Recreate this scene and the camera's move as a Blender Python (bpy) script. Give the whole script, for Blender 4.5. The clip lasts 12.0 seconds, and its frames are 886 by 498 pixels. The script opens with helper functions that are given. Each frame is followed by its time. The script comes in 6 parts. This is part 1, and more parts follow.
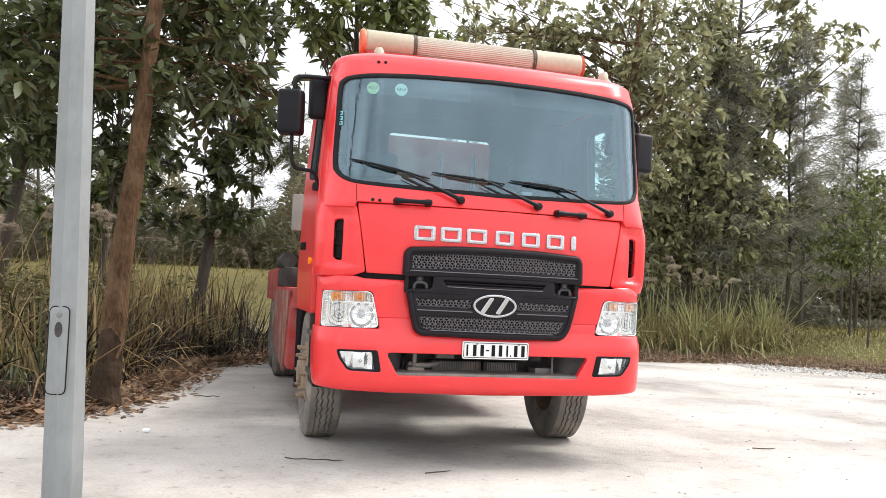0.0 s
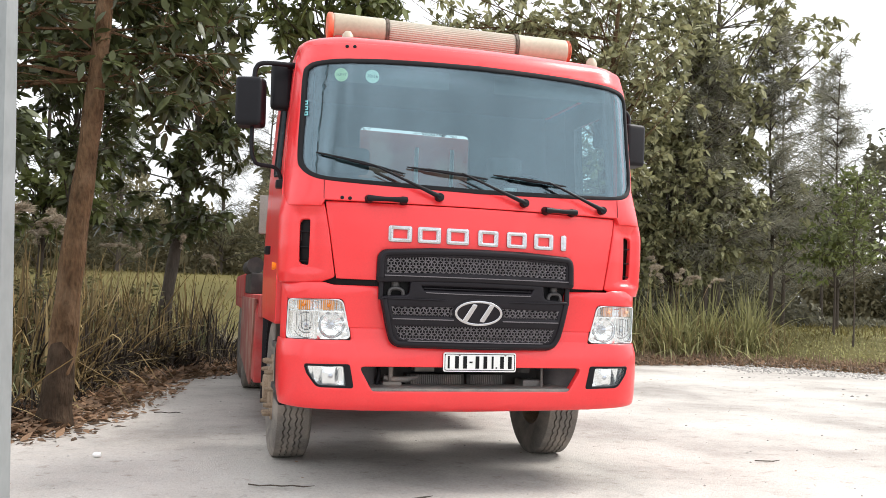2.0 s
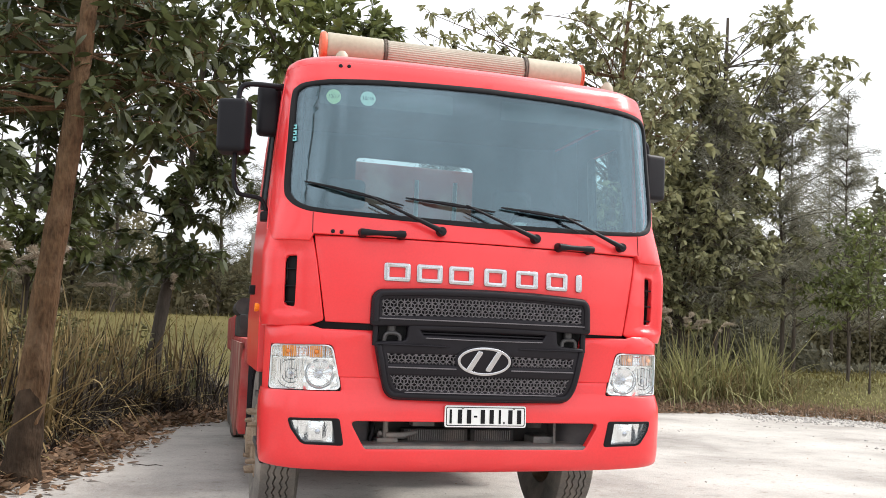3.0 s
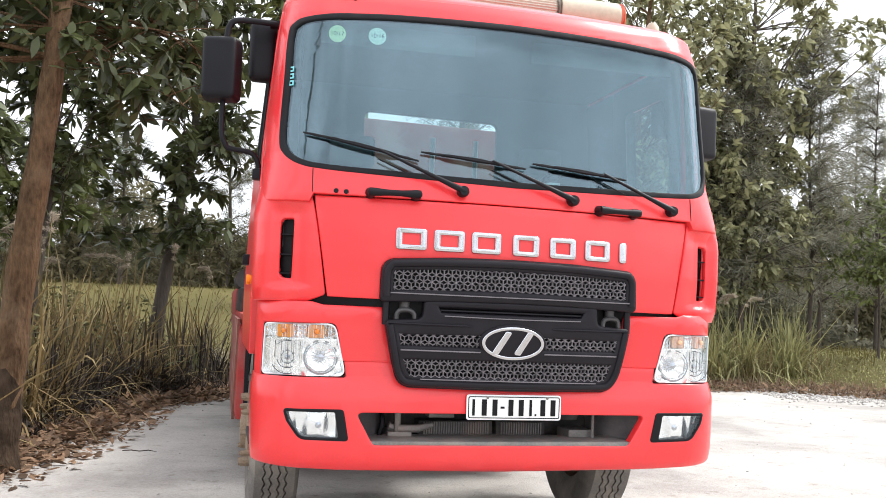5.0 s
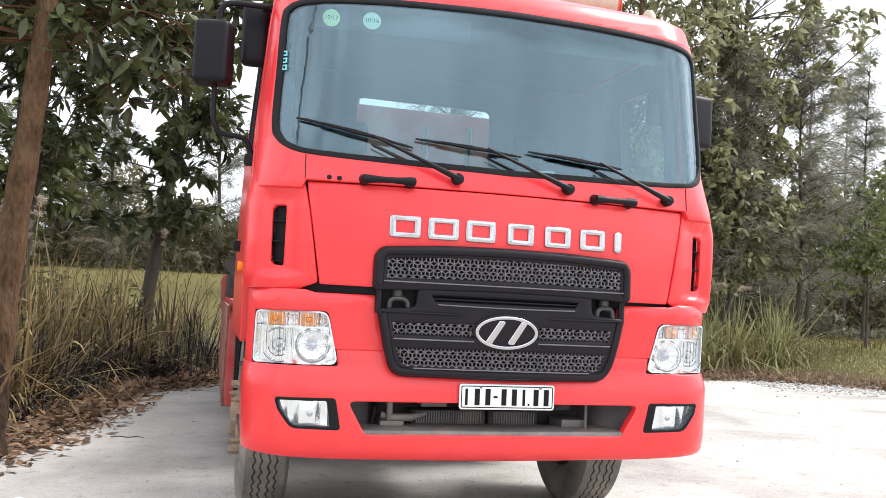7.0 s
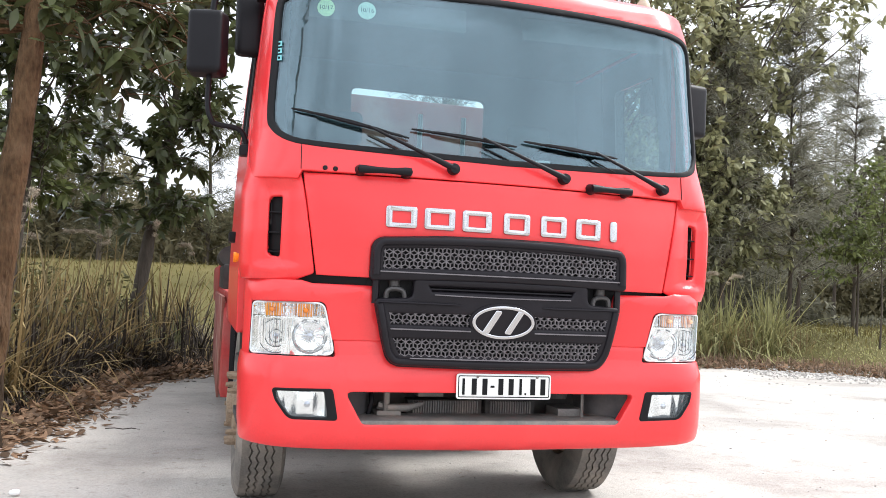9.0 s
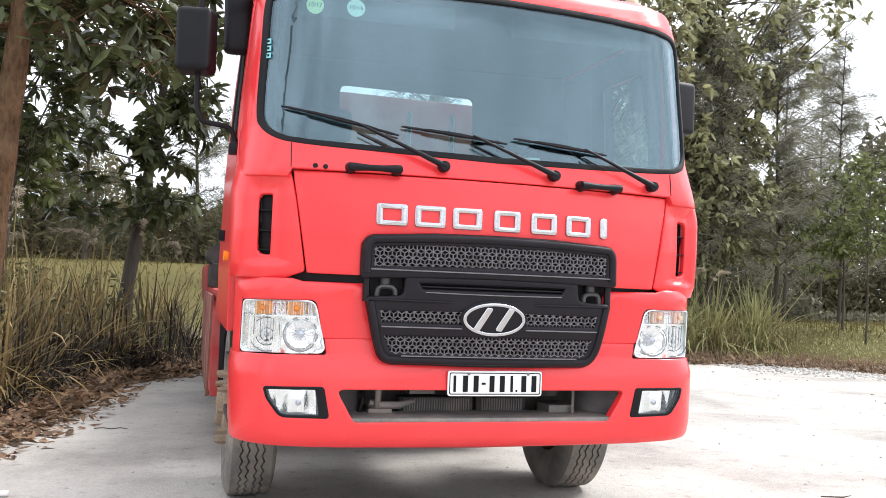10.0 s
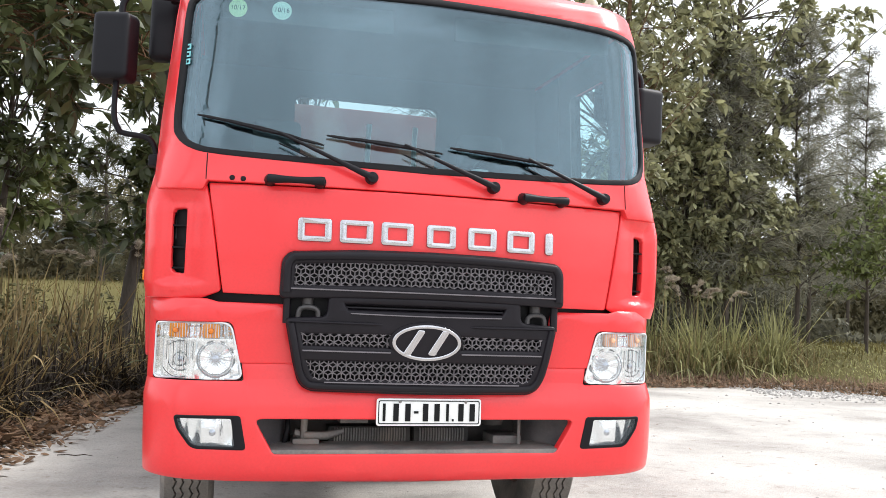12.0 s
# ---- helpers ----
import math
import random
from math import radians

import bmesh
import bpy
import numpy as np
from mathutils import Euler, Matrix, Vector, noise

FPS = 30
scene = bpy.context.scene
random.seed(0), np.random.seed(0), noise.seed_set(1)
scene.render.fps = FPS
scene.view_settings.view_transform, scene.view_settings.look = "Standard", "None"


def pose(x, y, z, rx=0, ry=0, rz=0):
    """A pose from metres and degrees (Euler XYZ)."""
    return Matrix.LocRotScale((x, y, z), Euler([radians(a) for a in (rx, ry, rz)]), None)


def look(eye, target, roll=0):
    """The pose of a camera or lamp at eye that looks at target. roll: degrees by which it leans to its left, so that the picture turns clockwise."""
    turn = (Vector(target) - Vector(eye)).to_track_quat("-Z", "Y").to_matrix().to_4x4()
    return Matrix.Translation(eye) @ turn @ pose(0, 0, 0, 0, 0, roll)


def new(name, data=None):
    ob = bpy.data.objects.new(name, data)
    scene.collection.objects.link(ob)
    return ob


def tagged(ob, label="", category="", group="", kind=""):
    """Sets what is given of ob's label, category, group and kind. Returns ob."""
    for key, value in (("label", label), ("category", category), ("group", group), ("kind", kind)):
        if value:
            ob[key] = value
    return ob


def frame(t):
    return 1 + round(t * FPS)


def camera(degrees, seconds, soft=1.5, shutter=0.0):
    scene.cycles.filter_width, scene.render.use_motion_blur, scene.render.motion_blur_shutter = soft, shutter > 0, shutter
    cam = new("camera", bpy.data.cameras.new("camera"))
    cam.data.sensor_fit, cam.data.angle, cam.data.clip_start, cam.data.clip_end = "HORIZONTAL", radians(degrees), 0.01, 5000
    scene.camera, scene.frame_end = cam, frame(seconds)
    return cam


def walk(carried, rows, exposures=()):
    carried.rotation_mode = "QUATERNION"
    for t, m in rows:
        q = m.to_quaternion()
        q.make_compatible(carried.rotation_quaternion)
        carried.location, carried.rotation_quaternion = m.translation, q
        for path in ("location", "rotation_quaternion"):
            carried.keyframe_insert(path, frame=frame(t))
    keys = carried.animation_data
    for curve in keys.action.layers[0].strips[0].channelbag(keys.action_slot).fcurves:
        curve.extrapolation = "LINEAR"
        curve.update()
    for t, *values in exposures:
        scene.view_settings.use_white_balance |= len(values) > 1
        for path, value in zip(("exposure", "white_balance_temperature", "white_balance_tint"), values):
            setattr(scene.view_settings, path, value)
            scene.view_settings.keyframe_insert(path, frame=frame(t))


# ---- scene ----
cam = camera(50.4, 12.0, soft=0.6)
PATH = [
    (0, (-1.779, -6.348, 1.22), (-1.343, -4.398, 1.31), 2.4),
    (0.5, (-1.768, -6.28, 1.215), (-1.322, -4.332, 1.296), 2.4),
    (1, (-1.73, -6.181, 1.218), (-1.274, -4.235, 1.291), 2.4),
    (1.5, (-1.686, -6.061, 1.222), (-1.218, -4.119, 1.303), 2.1),
    (2, (-1.659, -5.759, 1.241), (-1.173, -3.821, 1.339), 1.6),
    (2.5, (-1.615, -5.468, 1.24), (-1.124, -3.533, 1.368), 1.3),
    (3, (-1.516, -5.175, 1.26), (-1.037, -3.242, 1.447), 1.9),
    (3.5, (-1.478, -4.868, 1.257), (-1.012, -2.93, 1.422), 1.6),
    (5.5, (-1.359, -4.38, 1.286), (-0.903, -2.437, 1.411), 2.2),
    (6, (-1.368, -4.37, 1.285), (-0.903, -2.428, 1.404), 2.4),
    (6.5, (-1.376, -4.371, 1.287), (-0.904, -2.431, 1.398), 2.4),
    (7, (-1.385, -4.369, 1.29), (-0.905, -2.43, 1.392), 2.5),
    (9, (-1.409, -4.365, 1.291), (-0.91, -2.43, 1.372), 2.2),
    (9.5, (-1.423, -4.372, 1.29), (-0.915, -2.439, 1.368), 2.0),
    (10, (-1.424, -4.362, 1.289), (-0.899, -2.434, 1.366), 1.9),
    (10.5, (-1.371, -4.341, 1.287), (-0.838, -2.414, 1.362), 1.7),
    (11, (-1.128, -4.357, 1.275), (-0.625, -2.422, 1.346), 1.5),
    (11.5, (-0.973, -4.286, 1.28), (-0.487, -2.348, 1.356), 1.4),
    (12, (-0.897, -4.161, 1.3), (-0.439, -2.218, 1.42), 1.8),
]
walk(cam, [(t, look(eye, target, roll)) for t, eye, target, roll in PATH], [(0, 0.72, 6490, 10), (2, 0.68, 6490, 10), (3, 0.58, 6490, 10), (3.5, 0.64, 6440, 10), (5.5, 0.84, 6290, 10), (9, 0.84, 6240, 10), (10.5, 0.82, 6240, 10), (12, 0.70, 6290, 10)])

# ---- world and light ----
world = bpy.data.worlds.new("overcast")
scene.world = world
world.use_nodes = True
wn, wl = world.node_tree.nodes, world.node_tree.links
wn.clear()
SUN_EL, SUN_ROT = radians(52), radians(84)
sky = wn.new("ShaderNodeTexSky")
sky.sky_type = "NISHITA"
sky.sun_disc = False
sky.sun_elevation, sky.sun_rotation = SUN_EL, SUN_ROT
sky.air_density, sky.dust_density = 1.5, 6.0
haze = wn.new("ShaderNodeMix")
haze.data_type = "RGBA"
haze.inputs["Factor"].default_value = 0.86
haze.inputs[7].default_value = (11.4, 11.7, 12.2, 1)
wl.new(sky.outputs[0], haze.inputs[6])
bg = wn.new("ShaderNodeBackground")
bg.inputs["Strength"].default_value = 0.097
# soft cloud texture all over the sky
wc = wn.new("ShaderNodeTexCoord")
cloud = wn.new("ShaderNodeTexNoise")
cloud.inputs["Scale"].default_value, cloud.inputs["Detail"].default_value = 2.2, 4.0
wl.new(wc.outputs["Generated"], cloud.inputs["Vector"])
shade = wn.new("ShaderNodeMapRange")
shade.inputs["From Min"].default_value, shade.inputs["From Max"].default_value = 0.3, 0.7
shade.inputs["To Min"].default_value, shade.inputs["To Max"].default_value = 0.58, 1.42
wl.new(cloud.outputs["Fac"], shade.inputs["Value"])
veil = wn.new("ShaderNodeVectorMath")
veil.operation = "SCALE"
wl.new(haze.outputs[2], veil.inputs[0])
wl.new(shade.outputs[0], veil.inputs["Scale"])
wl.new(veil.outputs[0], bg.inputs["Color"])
wo = wn.new("ShaderNodeOutputWorld")
wl.new(bg.outputs[0], wo.inputs["Surface"])

sun_data = bpy.data.lights.new("sun", "SUN")
sun_data.energy, sun_data.angle, sun_data.color = 2.1, radians(26), (1.0, 0.97, 0.92)
sun = new("sun", sun_data)
sun.matrix_world = look((0, 0, 0), (-math.sin(SUN_ROT) * math.cos(SUN_EL), -math.cos(SUN_ROT) * math.cos(SUN_EL), -math.sin(SUN_EL)))


# ---- materials ----
def material(name, base, rough=0.5, metal=0.0, vary=0.15, scale=6.0, fine=60.0, bump=0.15, coat=0.0, dirt=None, dirt_amount=0.0,
             sheet=False, trans=0.0, ior=1.45, per_object=0.0, per_island=0.0, stretch=(1, 1, 1), spec=0.5, bump_dist=0.004):
    """A surface with variation at two scales, fine relief and optional dirt in patches."""
    m = bpy.data.materials.new(name)
    m.use_nodes = True
    n, l = m.node_tree.nodes, m.node_tree.links
    p = n["Principled BSDF"]
    p.inputs["Metallic"].default_value = metal
    p.inputs["IOR"].default_value = ior
    p.inputs["Specular IOR Level"].default_value = spec
    p.inputs["Coat Weight"].default_value = coat
    p.inputs["Coat Roughness"].default_value = 0.12
    p.inputs["Transmission Weight"].default_value = trans
    tc = n.new("ShaderNodeTexCoord")
    mp = n.new("ShaderNodeMapping")
    mp.inputs["Scale"].default_value = stretch
    l.new(tc.outputs["Object"], mp.inputs["Vector"])
    big, small = n.new("ShaderNodeTexNoise"), n.new("ShaderNodeTexNoise")
    for node, s, d in ((big, scale, 4.0), (small, fine, 3.0)):
        node.inputs["Scale"].default_value = s
        node.inputs["Detail"].default_value = d
        l.new(mp.outputs[0], node.inputs["Vector"])
    add = n.new("ShaderNodeMath")
    add.operation = "ADD"
    l.new(big.outputs["Fac"], add.inputs[0])
    l.new(small.outputs["Fac"], add.inputs[1])
    ramp = n.new("ShaderNodeMapRange")
    ramp.inputs["From Min"].default_value, ramp.inputs["From Max"].default_value = 0.6, 1.4
    ramp.inputs["To Min"].default_value, ramp.inputs["To Max"].default_value = 1 - vary, 1 + vary
    l.new(add.outputs[0], ramp.inputs["Value"])
    val = ramp.outputs[0]
    for amount, out_name, node_type in ((per_object, "Random", "ShaderNodeObjectInfo"), (per_island, "Random Per Island", "ShaderNodeNewGeometry")):
        if amount:
            src = n.new(node_type)
            r2 = n.new("ShaderNodeMapRange")
            r2.inputs["To Min"].default_value, r2.inputs["To Max"].default_value = 1 - amount, 1 + amount
            l.new(src.outputs[out_name], r2.inputs["Value"])
            mul = n.new("ShaderNodeMath")
            mul.operation = "MULTIPLY"
            l.new(val, mul.inputs[0])
            l.new(r2.outputs[0], mul.inputs[1])
            val = mul.outputs[0]
    hsv = n.new("ShaderNodeHueSaturation")
    hsv.inputs["Color"].default_value = (*base, 1)
    l.new(val, hsv.inputs["Value"])
    col = hsv.outputs[0]
    rr = n.new("ShaderNodeMapRange")
    rr.inputs["To Min"].default_value, rr.inputs["To Max"].default_value = max(rough - 0.1, 0.02), min(rough + 0.1, 1)
    l.new(small.outputs["Fac"], rr.inputs["Value"])
    if dirt:
        patch = n.new("ShaderNodeTexNoise")
        patch.inputs["Scale"].default_value, patch.inputs["Detail"].default_value = scale * 0.6, 8.0
        l.new(tc.outputs["Object"], patch.inputs["Vector"])
        pr = n.new("ShaderNodeMapRange")
        pr.inputs["From Min"].default_value, pr.inputs["From Max"].default_value = 0.45, 0.75
        pr.inputs["To Max"].default_value = dirt_amount
        l.new(patch.outputs["Fac"], pr.inputs["Value"])
        mx = n.new("ShaderNodeMix")
        mx.data_type = "RGBA"
        l.new(pr.outputs[0], mx.inputs["Factor"])
        l.new(col, mx.inputs[6])
        mx.inputs[7].default_value = (*dirt, 1)
        col = mx.outputs[2]
    l.new(col, p.inputs["Base Color"])
    l.new(rr.outputs[0], p.inputs["Roughness"])
    if bump:
        b = n.new("ShaderNodeBump")
        b.inputs["Strength"].default_value, b.inputs["Distance"].default_value = bump, bump_dist
        l.new(add.outputs[0], b.inputs["Height"])
        l.new(b.outputs[0], p.inputs["Normal"])
    if sheet:
        t = n.new("ShaderNodeBsdfTranslucent")
        l.new(col, t.inputs["Color"])
        ms = n.new("ShaderNodeMixShader")
        ms.inputs[0].default_value = 0.3
        l.new(p.outputs[0], ms.inputs[1])
        l.new(t.outputs[0], ms.inputs[2])
        l.new(ms.outputs[0], n["Material Output"].inputs["Surface"])
    return m


def glass_material(name, tint, rough=0.0, gloss=0.05):
    """Tinted glass: a clear sheet with a mirror coat that grows towards the rim of sight."""
    m = bpy.data.materials.new(name)
    m.use_nodes = True
    n, l = m.node_tree.nodes, m.node_tree.links
    n.remove(n["Principled BSDF"])
    tr, gl = n.new("ShaderNodeBsdfTransparent"), n.new("ShaderNodeBsdfGlossy")
    tr.inputs["Color"].default_value = (*tint, 1)
    gl.inputs["Roughness"].default_value = rough
    gl.inputs["Color"].default_value = (0.73, 0.89, 0.995, 1)
    lw = n.new("ShaderNodeLayerWeight")
    lw.inputs["Blend"].default_value = 0.5
    pw = n.new("ShaderNodeMath")
    pw.operation = "POWER"
    l.new(lw.outputs["Facing"], pw.inputs[0])
    pw.inputs[1].default_value = 5.0
    fr = n.new("ShaderNodeMapRange")
    fr.inputs["To Min"].default_value = gloss
    l.new(pw.outputs[0], fr.inputs["Value"])
    ms = n.new("ShaderNodeMixShader")
    l.new(fr.outputs[0], ms.inputs[0])
    l.new(tr.outputs[0], ms.inputs[1])
    l.new(gl.outputs[0], ms.inputs[2])
    l.new(ms.outputs[0], n["Material Output"].inputs["Surface"])
    return m


RED = material("red_paint", (0.79, 0.033, 0.038), 0.34, vary=0.06, scale=2.5, fine=90, bump=0.02, coat=0.35, dirt=(0.62, 0.2, 0.17), dirt_amount=0.09)
RED_DUST_SHADE = material("red_paint_muddy_and_shaded", (0.26, 0.075, 0.06), 0.8, vary=0.25, scale=4, fine=60, bump=0.2, dirt=(0.36, 0.28, 0.22), dirt_amount=0.95)
RED_OLD = material("dusty_red_paint", (0.42, 0.035, 0.032), 0.6, vary=0.18, scale=4, fine=70, bump=0.1, dirt=(0.36, 0.26, 0.22), dirt_amount=0.6)
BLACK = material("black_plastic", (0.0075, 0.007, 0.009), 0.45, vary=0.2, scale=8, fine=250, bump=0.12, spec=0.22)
GRILLE = material("charcoal_grille_plastic", (0.0115, 0.0095, 0.0125), 0.42, vary=0.2, scale=8, fine=200, bump=0.1, spec=0.25)
MESH = material("grey_grille_lattice", (0.17, 0.155, 0.165), 0.38, vary=0.25, scale=20, fine=200, bump=0.1)
RUBBER = material("rubber_seal", (0.011, 0.0105, 0.012), 0.65, vary=0.2, scale=10, fine=150, bump=0.15, spec=0.25)
TYRE = material("dusty_tyre_rubber", (0.16, 0.145, 0.13), 0.9, vary=0.3, scale=9, fine=90, bump=0.4, dirt=(0.42, 0.36, 0.3), dirt_amount=0.55)
CHROME = material("chrome", (0.52, 0.515, 0.53), 0.14, metal=1.0, vary=0.05, bump=0.02)
REFLECT = material("reflector_chrome", (0.97, 0.955, 0.925), 0.07, metal=0.92, vary=0.04, scale=40, fine=110, bump=0.22, bump_dist=0.004)
AMBER = material("amber_plastic", (0.95, 0.36, 0.03), 0.25, vary=0.1, scale=30, bump=0.1)
WHITE = material("white_enamel", (0.85, 0.85, 0.83), 0.35, vary=0.05, scale=10, bump=0.03, dirt=(0.6, 0.56, 0.5), dirt_amount=0.2)
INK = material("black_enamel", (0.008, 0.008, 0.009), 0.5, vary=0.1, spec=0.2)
STEEL = material("dusty_steel", (0.19, 0.18, 0.17), 0.6, metal=0.3, vary=0.3, scale=10, fine=100, bump=0.3, dirt=(0.4, 0.33, 0.27), dirt_amount=0.6)
DARKSTEEL = material("dark_chassis_steel", (0.035, 0.033, 0.032), 0.7, vary=0.3, scale=8, fine=90, bump=0.3, dirt=(0.2, 0.17, 0.14), dirt_amount=0.4)
GALV = material("galvanised_steel", (0.23, 0.244, 0.243), 0.5, metal=0.25, vary=0.13, scale=5, fine=45, bump=0.1, dirt=(0.34, 0.355, 0.36), dirt_amount=0.45, stretch=(1, 1, 0.35))
GREY_PANEL = material("grey_dusty_panel", (0.33, 0.31, 0.28), 0.7, vary=0.2, scale=5, fine=60, bump=0.1)
CREAM = material("yellowed_cream_plastic", (0.45, 0.4, 0.3), 0.45, vary=0.14, scale=3, fine=40, bump=0.06, dirt=(0.33, 0.23, 0.14), dirt_amount=0.45)
CREAM_RIB = material("pale_ribbed_plastic", (0.46, 0.42, 0.34), 0.45, vary=0.2, scale=7, fine=50, bump=0.06, dirt=(0.35, 0.25, 0.18), dirt_amount=0.4)
ORANGE_RED = material("faded_orange_red_plastic", (0.72, 0.16, 0.08), 0.45, vary=0.15, scale=6, fine=50, bump=0.05)
CABIN = material("grey_cabin_trim", (0.13, 0.135, 0.14), 0.8, vary=0.15, scale=8, fine=150, bump=0.15)
CABIN_DARK = material("dark_dashboard", (0.05, 0.055, 0.058), 0.7, vary=0.15, scale=8, fine=150, bump=0.15)
SEAT = material("grey_seat_cloth", (0.16, 0.165, 0.17), 0.95, vary=0.2, scale=12, fine=200, bump=0.3)
BAND = material("brown_stained_band", (0.16, 0.13, 0.1), 0.6, vary=0.3, scale=12, fine=80, bump=0.1)
STICKER_G = material("pale_green_sticker", (0.85, 0.95, 0.5), 0.5, vary=0.05, scale=30, bump=0)
STICKER_B = material("pale_mint_sticker", (0.85, 0.95, 0.78), 0.5, vary=0.05, scale=30, bump=0)
STICKER_T = material("teal_tag", (0.2, 0.55, 0.58), 0.5, vary=0.05, scale=30, bump=0)
WINDSHIELD = glass_material("windshield_glass", (0.66, 0.785, 0.8), 0.03, 0.106)
CLEAR = glass_material("clear_lamp_glass", (0.96, 0.97, 0.98), 0.02, 0.04)
SIDEGLASS = glass_material("side_glass", (0.92, 0.96, 0.95), 0.0, 0.03)
BARK = material("brown_bark", (0.105, 0.062, 0.033), 0.95, vary=0.65, scale=8, fine=38, bump=1.0, stretch=(1, 1, 0.35), bump_dist=0.035, dirt=(0.22, 0.145, 0.088), dirt_amount=0.6, spec=0.2)
BARK_DARK = material("dark_bark", (0.075, 0.06, 0.047), 0.95, vary=0.35, scale=5, fine=28, bump=0.9, stretch=(1, 1, 0.3), bump_dist=0.02)
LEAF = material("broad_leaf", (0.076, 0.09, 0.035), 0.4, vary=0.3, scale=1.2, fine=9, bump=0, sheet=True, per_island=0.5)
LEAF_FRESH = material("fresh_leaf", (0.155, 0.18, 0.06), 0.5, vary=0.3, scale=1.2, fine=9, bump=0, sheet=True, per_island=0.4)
# olive leaf paled: the bright haze on the right is in its colour
LEAF_HAZE = material("hazed_olive_leaf", (0.27, 0.266, 0.142), 0.6, vary=0.3, scale=1.2, fine=9, bump=0, sheet=True, per_island=0.5)
NEEDLE = material("grey_green_needles", (0.22, 0.213, 0.16), 0.8, vary=0.25, scale=0.8, fine=5, bump=0, sheet=True, per_island=0.35)
FARWOOD = material("far_wood_foliage", (0.1, 0.095, 0.06), 0.9, vary=0.3, scale=0.3, fine=3, bump=0, sheet=True, per_island=0.4)
DRYGRASS = material("dry_reed", (0.27, 0.208, 0.1), 0.85, vary=0.3, scale=1.0, fine=8, bump=0, sheet=True, per_island=0.5)
PLUME = material("reed_plume", (0.4, 0.34, 0.26), 0.95, vary=0.2, scale=3, fine=20, bump=0, sheet=True, per_island=0.3)
CLUMPGRASS = material("arching_clump_grass", (0.3, 0.29, 0.13), 0.7, vary=0.25, scale=1.0, fine=8, bump=0, sheet=True, per_island=0.45)
REED = material("brown_reed", (0.2, 0.142, 0.062), 0.85, vary=0.3, scale=1.0, fine=8, bump=0, sheet=True, per_island=0.6)
# shrub leaf lightened, with the haze before the belt put into its colour
SHRUB = material("hazy_shrub_leaf", (0.145, 0.138, 0.095), 0.8, vary=0.25, scale=0.6, fine=5, bump=0, sheet=True, per_island=0.45)
GREENGRASS = material("green_grass", (0.15, 0.16, 0.078), 0.75, vary=0.3, scale=1.0, fine=8, bump=0, sheet=True, per_island=0.45)
MEADOW = material("meadow_grass", (0.32, 0.31, 0.14), 0.75, vary=0.3, scale=1.0, fine=8, bump=0, sheet=True, per_island=0.45)
WEED = material("olive_weed_leaf", (0.13, 0.122, 0.052), 0.7, vary=0.3, scale=1.0, fine=8, bump=0, sheet=True, per_island=0.5)
YELLOWGRASS = material("yellow_field_grass", (0.15, 0.125, 0.042), 0.85, vary=0.2, scale=0.5, fine=5, bump=0, sheet=True, per_island=0.35)
DUSTY = material("brown_dusty_steel", (0.26, 0.19, 0.13), 0.85, vary=0.35, scale=14, fine=90, bump=0.4, dirt=(0.42, 0.34, 0.26), dirt_amount=0.7)
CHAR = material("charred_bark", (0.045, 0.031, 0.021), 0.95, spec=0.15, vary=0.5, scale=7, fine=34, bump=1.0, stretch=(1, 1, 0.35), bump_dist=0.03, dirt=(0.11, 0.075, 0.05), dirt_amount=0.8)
FARNEEDLE = material("dark_far_needles", (0.12, 0.115, 0.065), 0.85, vary=0.25, scale=0.8, fine=5, bump=0, sheet=True, per_island=0.35)
VERGE = material("brown_stubble", (0.25, 0.175, 0.12), 0.9, vary=0.3, scale=1.5, fine=9, bump=0, sheet=True, per_island=0.5)
HEDGE = material("olive_thicket_leaf", (0.185, 0.162, 0.092), 0.9, vary=0.2, scale=0.5, fine=4, bump=0, sheet=True, per_island=0.2)
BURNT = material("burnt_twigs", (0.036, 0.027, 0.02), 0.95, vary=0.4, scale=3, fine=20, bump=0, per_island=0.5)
LITTER = material("dead_leaf", (0.225, 0.14, 0.085), 0.85, vary=0.35, scale=2, fine=20, bump=0, sheet=True, per_island=0.6)
STONE = material("grey_stone", (0.4, 0.38, 0.355), 0.9, vary=0.25, scale=12, fine=80, bump=0.5, per_island=0.35)


# ---- building helpers ----
def finish(ob, mat, smooth=45):
    ob.data.materials.append(mat)
    if smooth:
        ob.data.polygons.foreach_set("use_smooth", [True] * len(ob.data.polygons))
        ob.data.set_sharp_from_angle(angle=radians(smooth))
    return ob


def part(name, bm, mat, parent=None, label="", smooth=45):
    """One mesh object from a bmesh, or from (verts, faces), under a thing or a part."""
    me = bpy.data.meshes.new(name)
    if isinstance(bm, tuple):
        me.from_pydata([tuple(v) for v in bm[0]], [], bm[1])
        me.update()
    else:
        bmesh.ops.recalc_face_normals(bm, faces=bm.faces)
        bm.to_mesh(me)
        bm.free()
    ob = new(name, me)
    finish(ob, mat, smooth)
    if parent:
        ob.parent = parent
    if label:
        tagged(ob, label)
    return ob


def thing(name, at, label, category, group=""):
    ob = new(name)
    ob.location = at
    bpy.context.view_layer.update()
    return tagged(ob, label, category, group)


def under(ob, parent):
    """Parents ob, built in world coordinates, to a thing that stands elsewhere."""
    ob.parent = parent
    ob.matrix_parent_inverse = Matrix.Translation(-Vector(parent.location))
    return ob


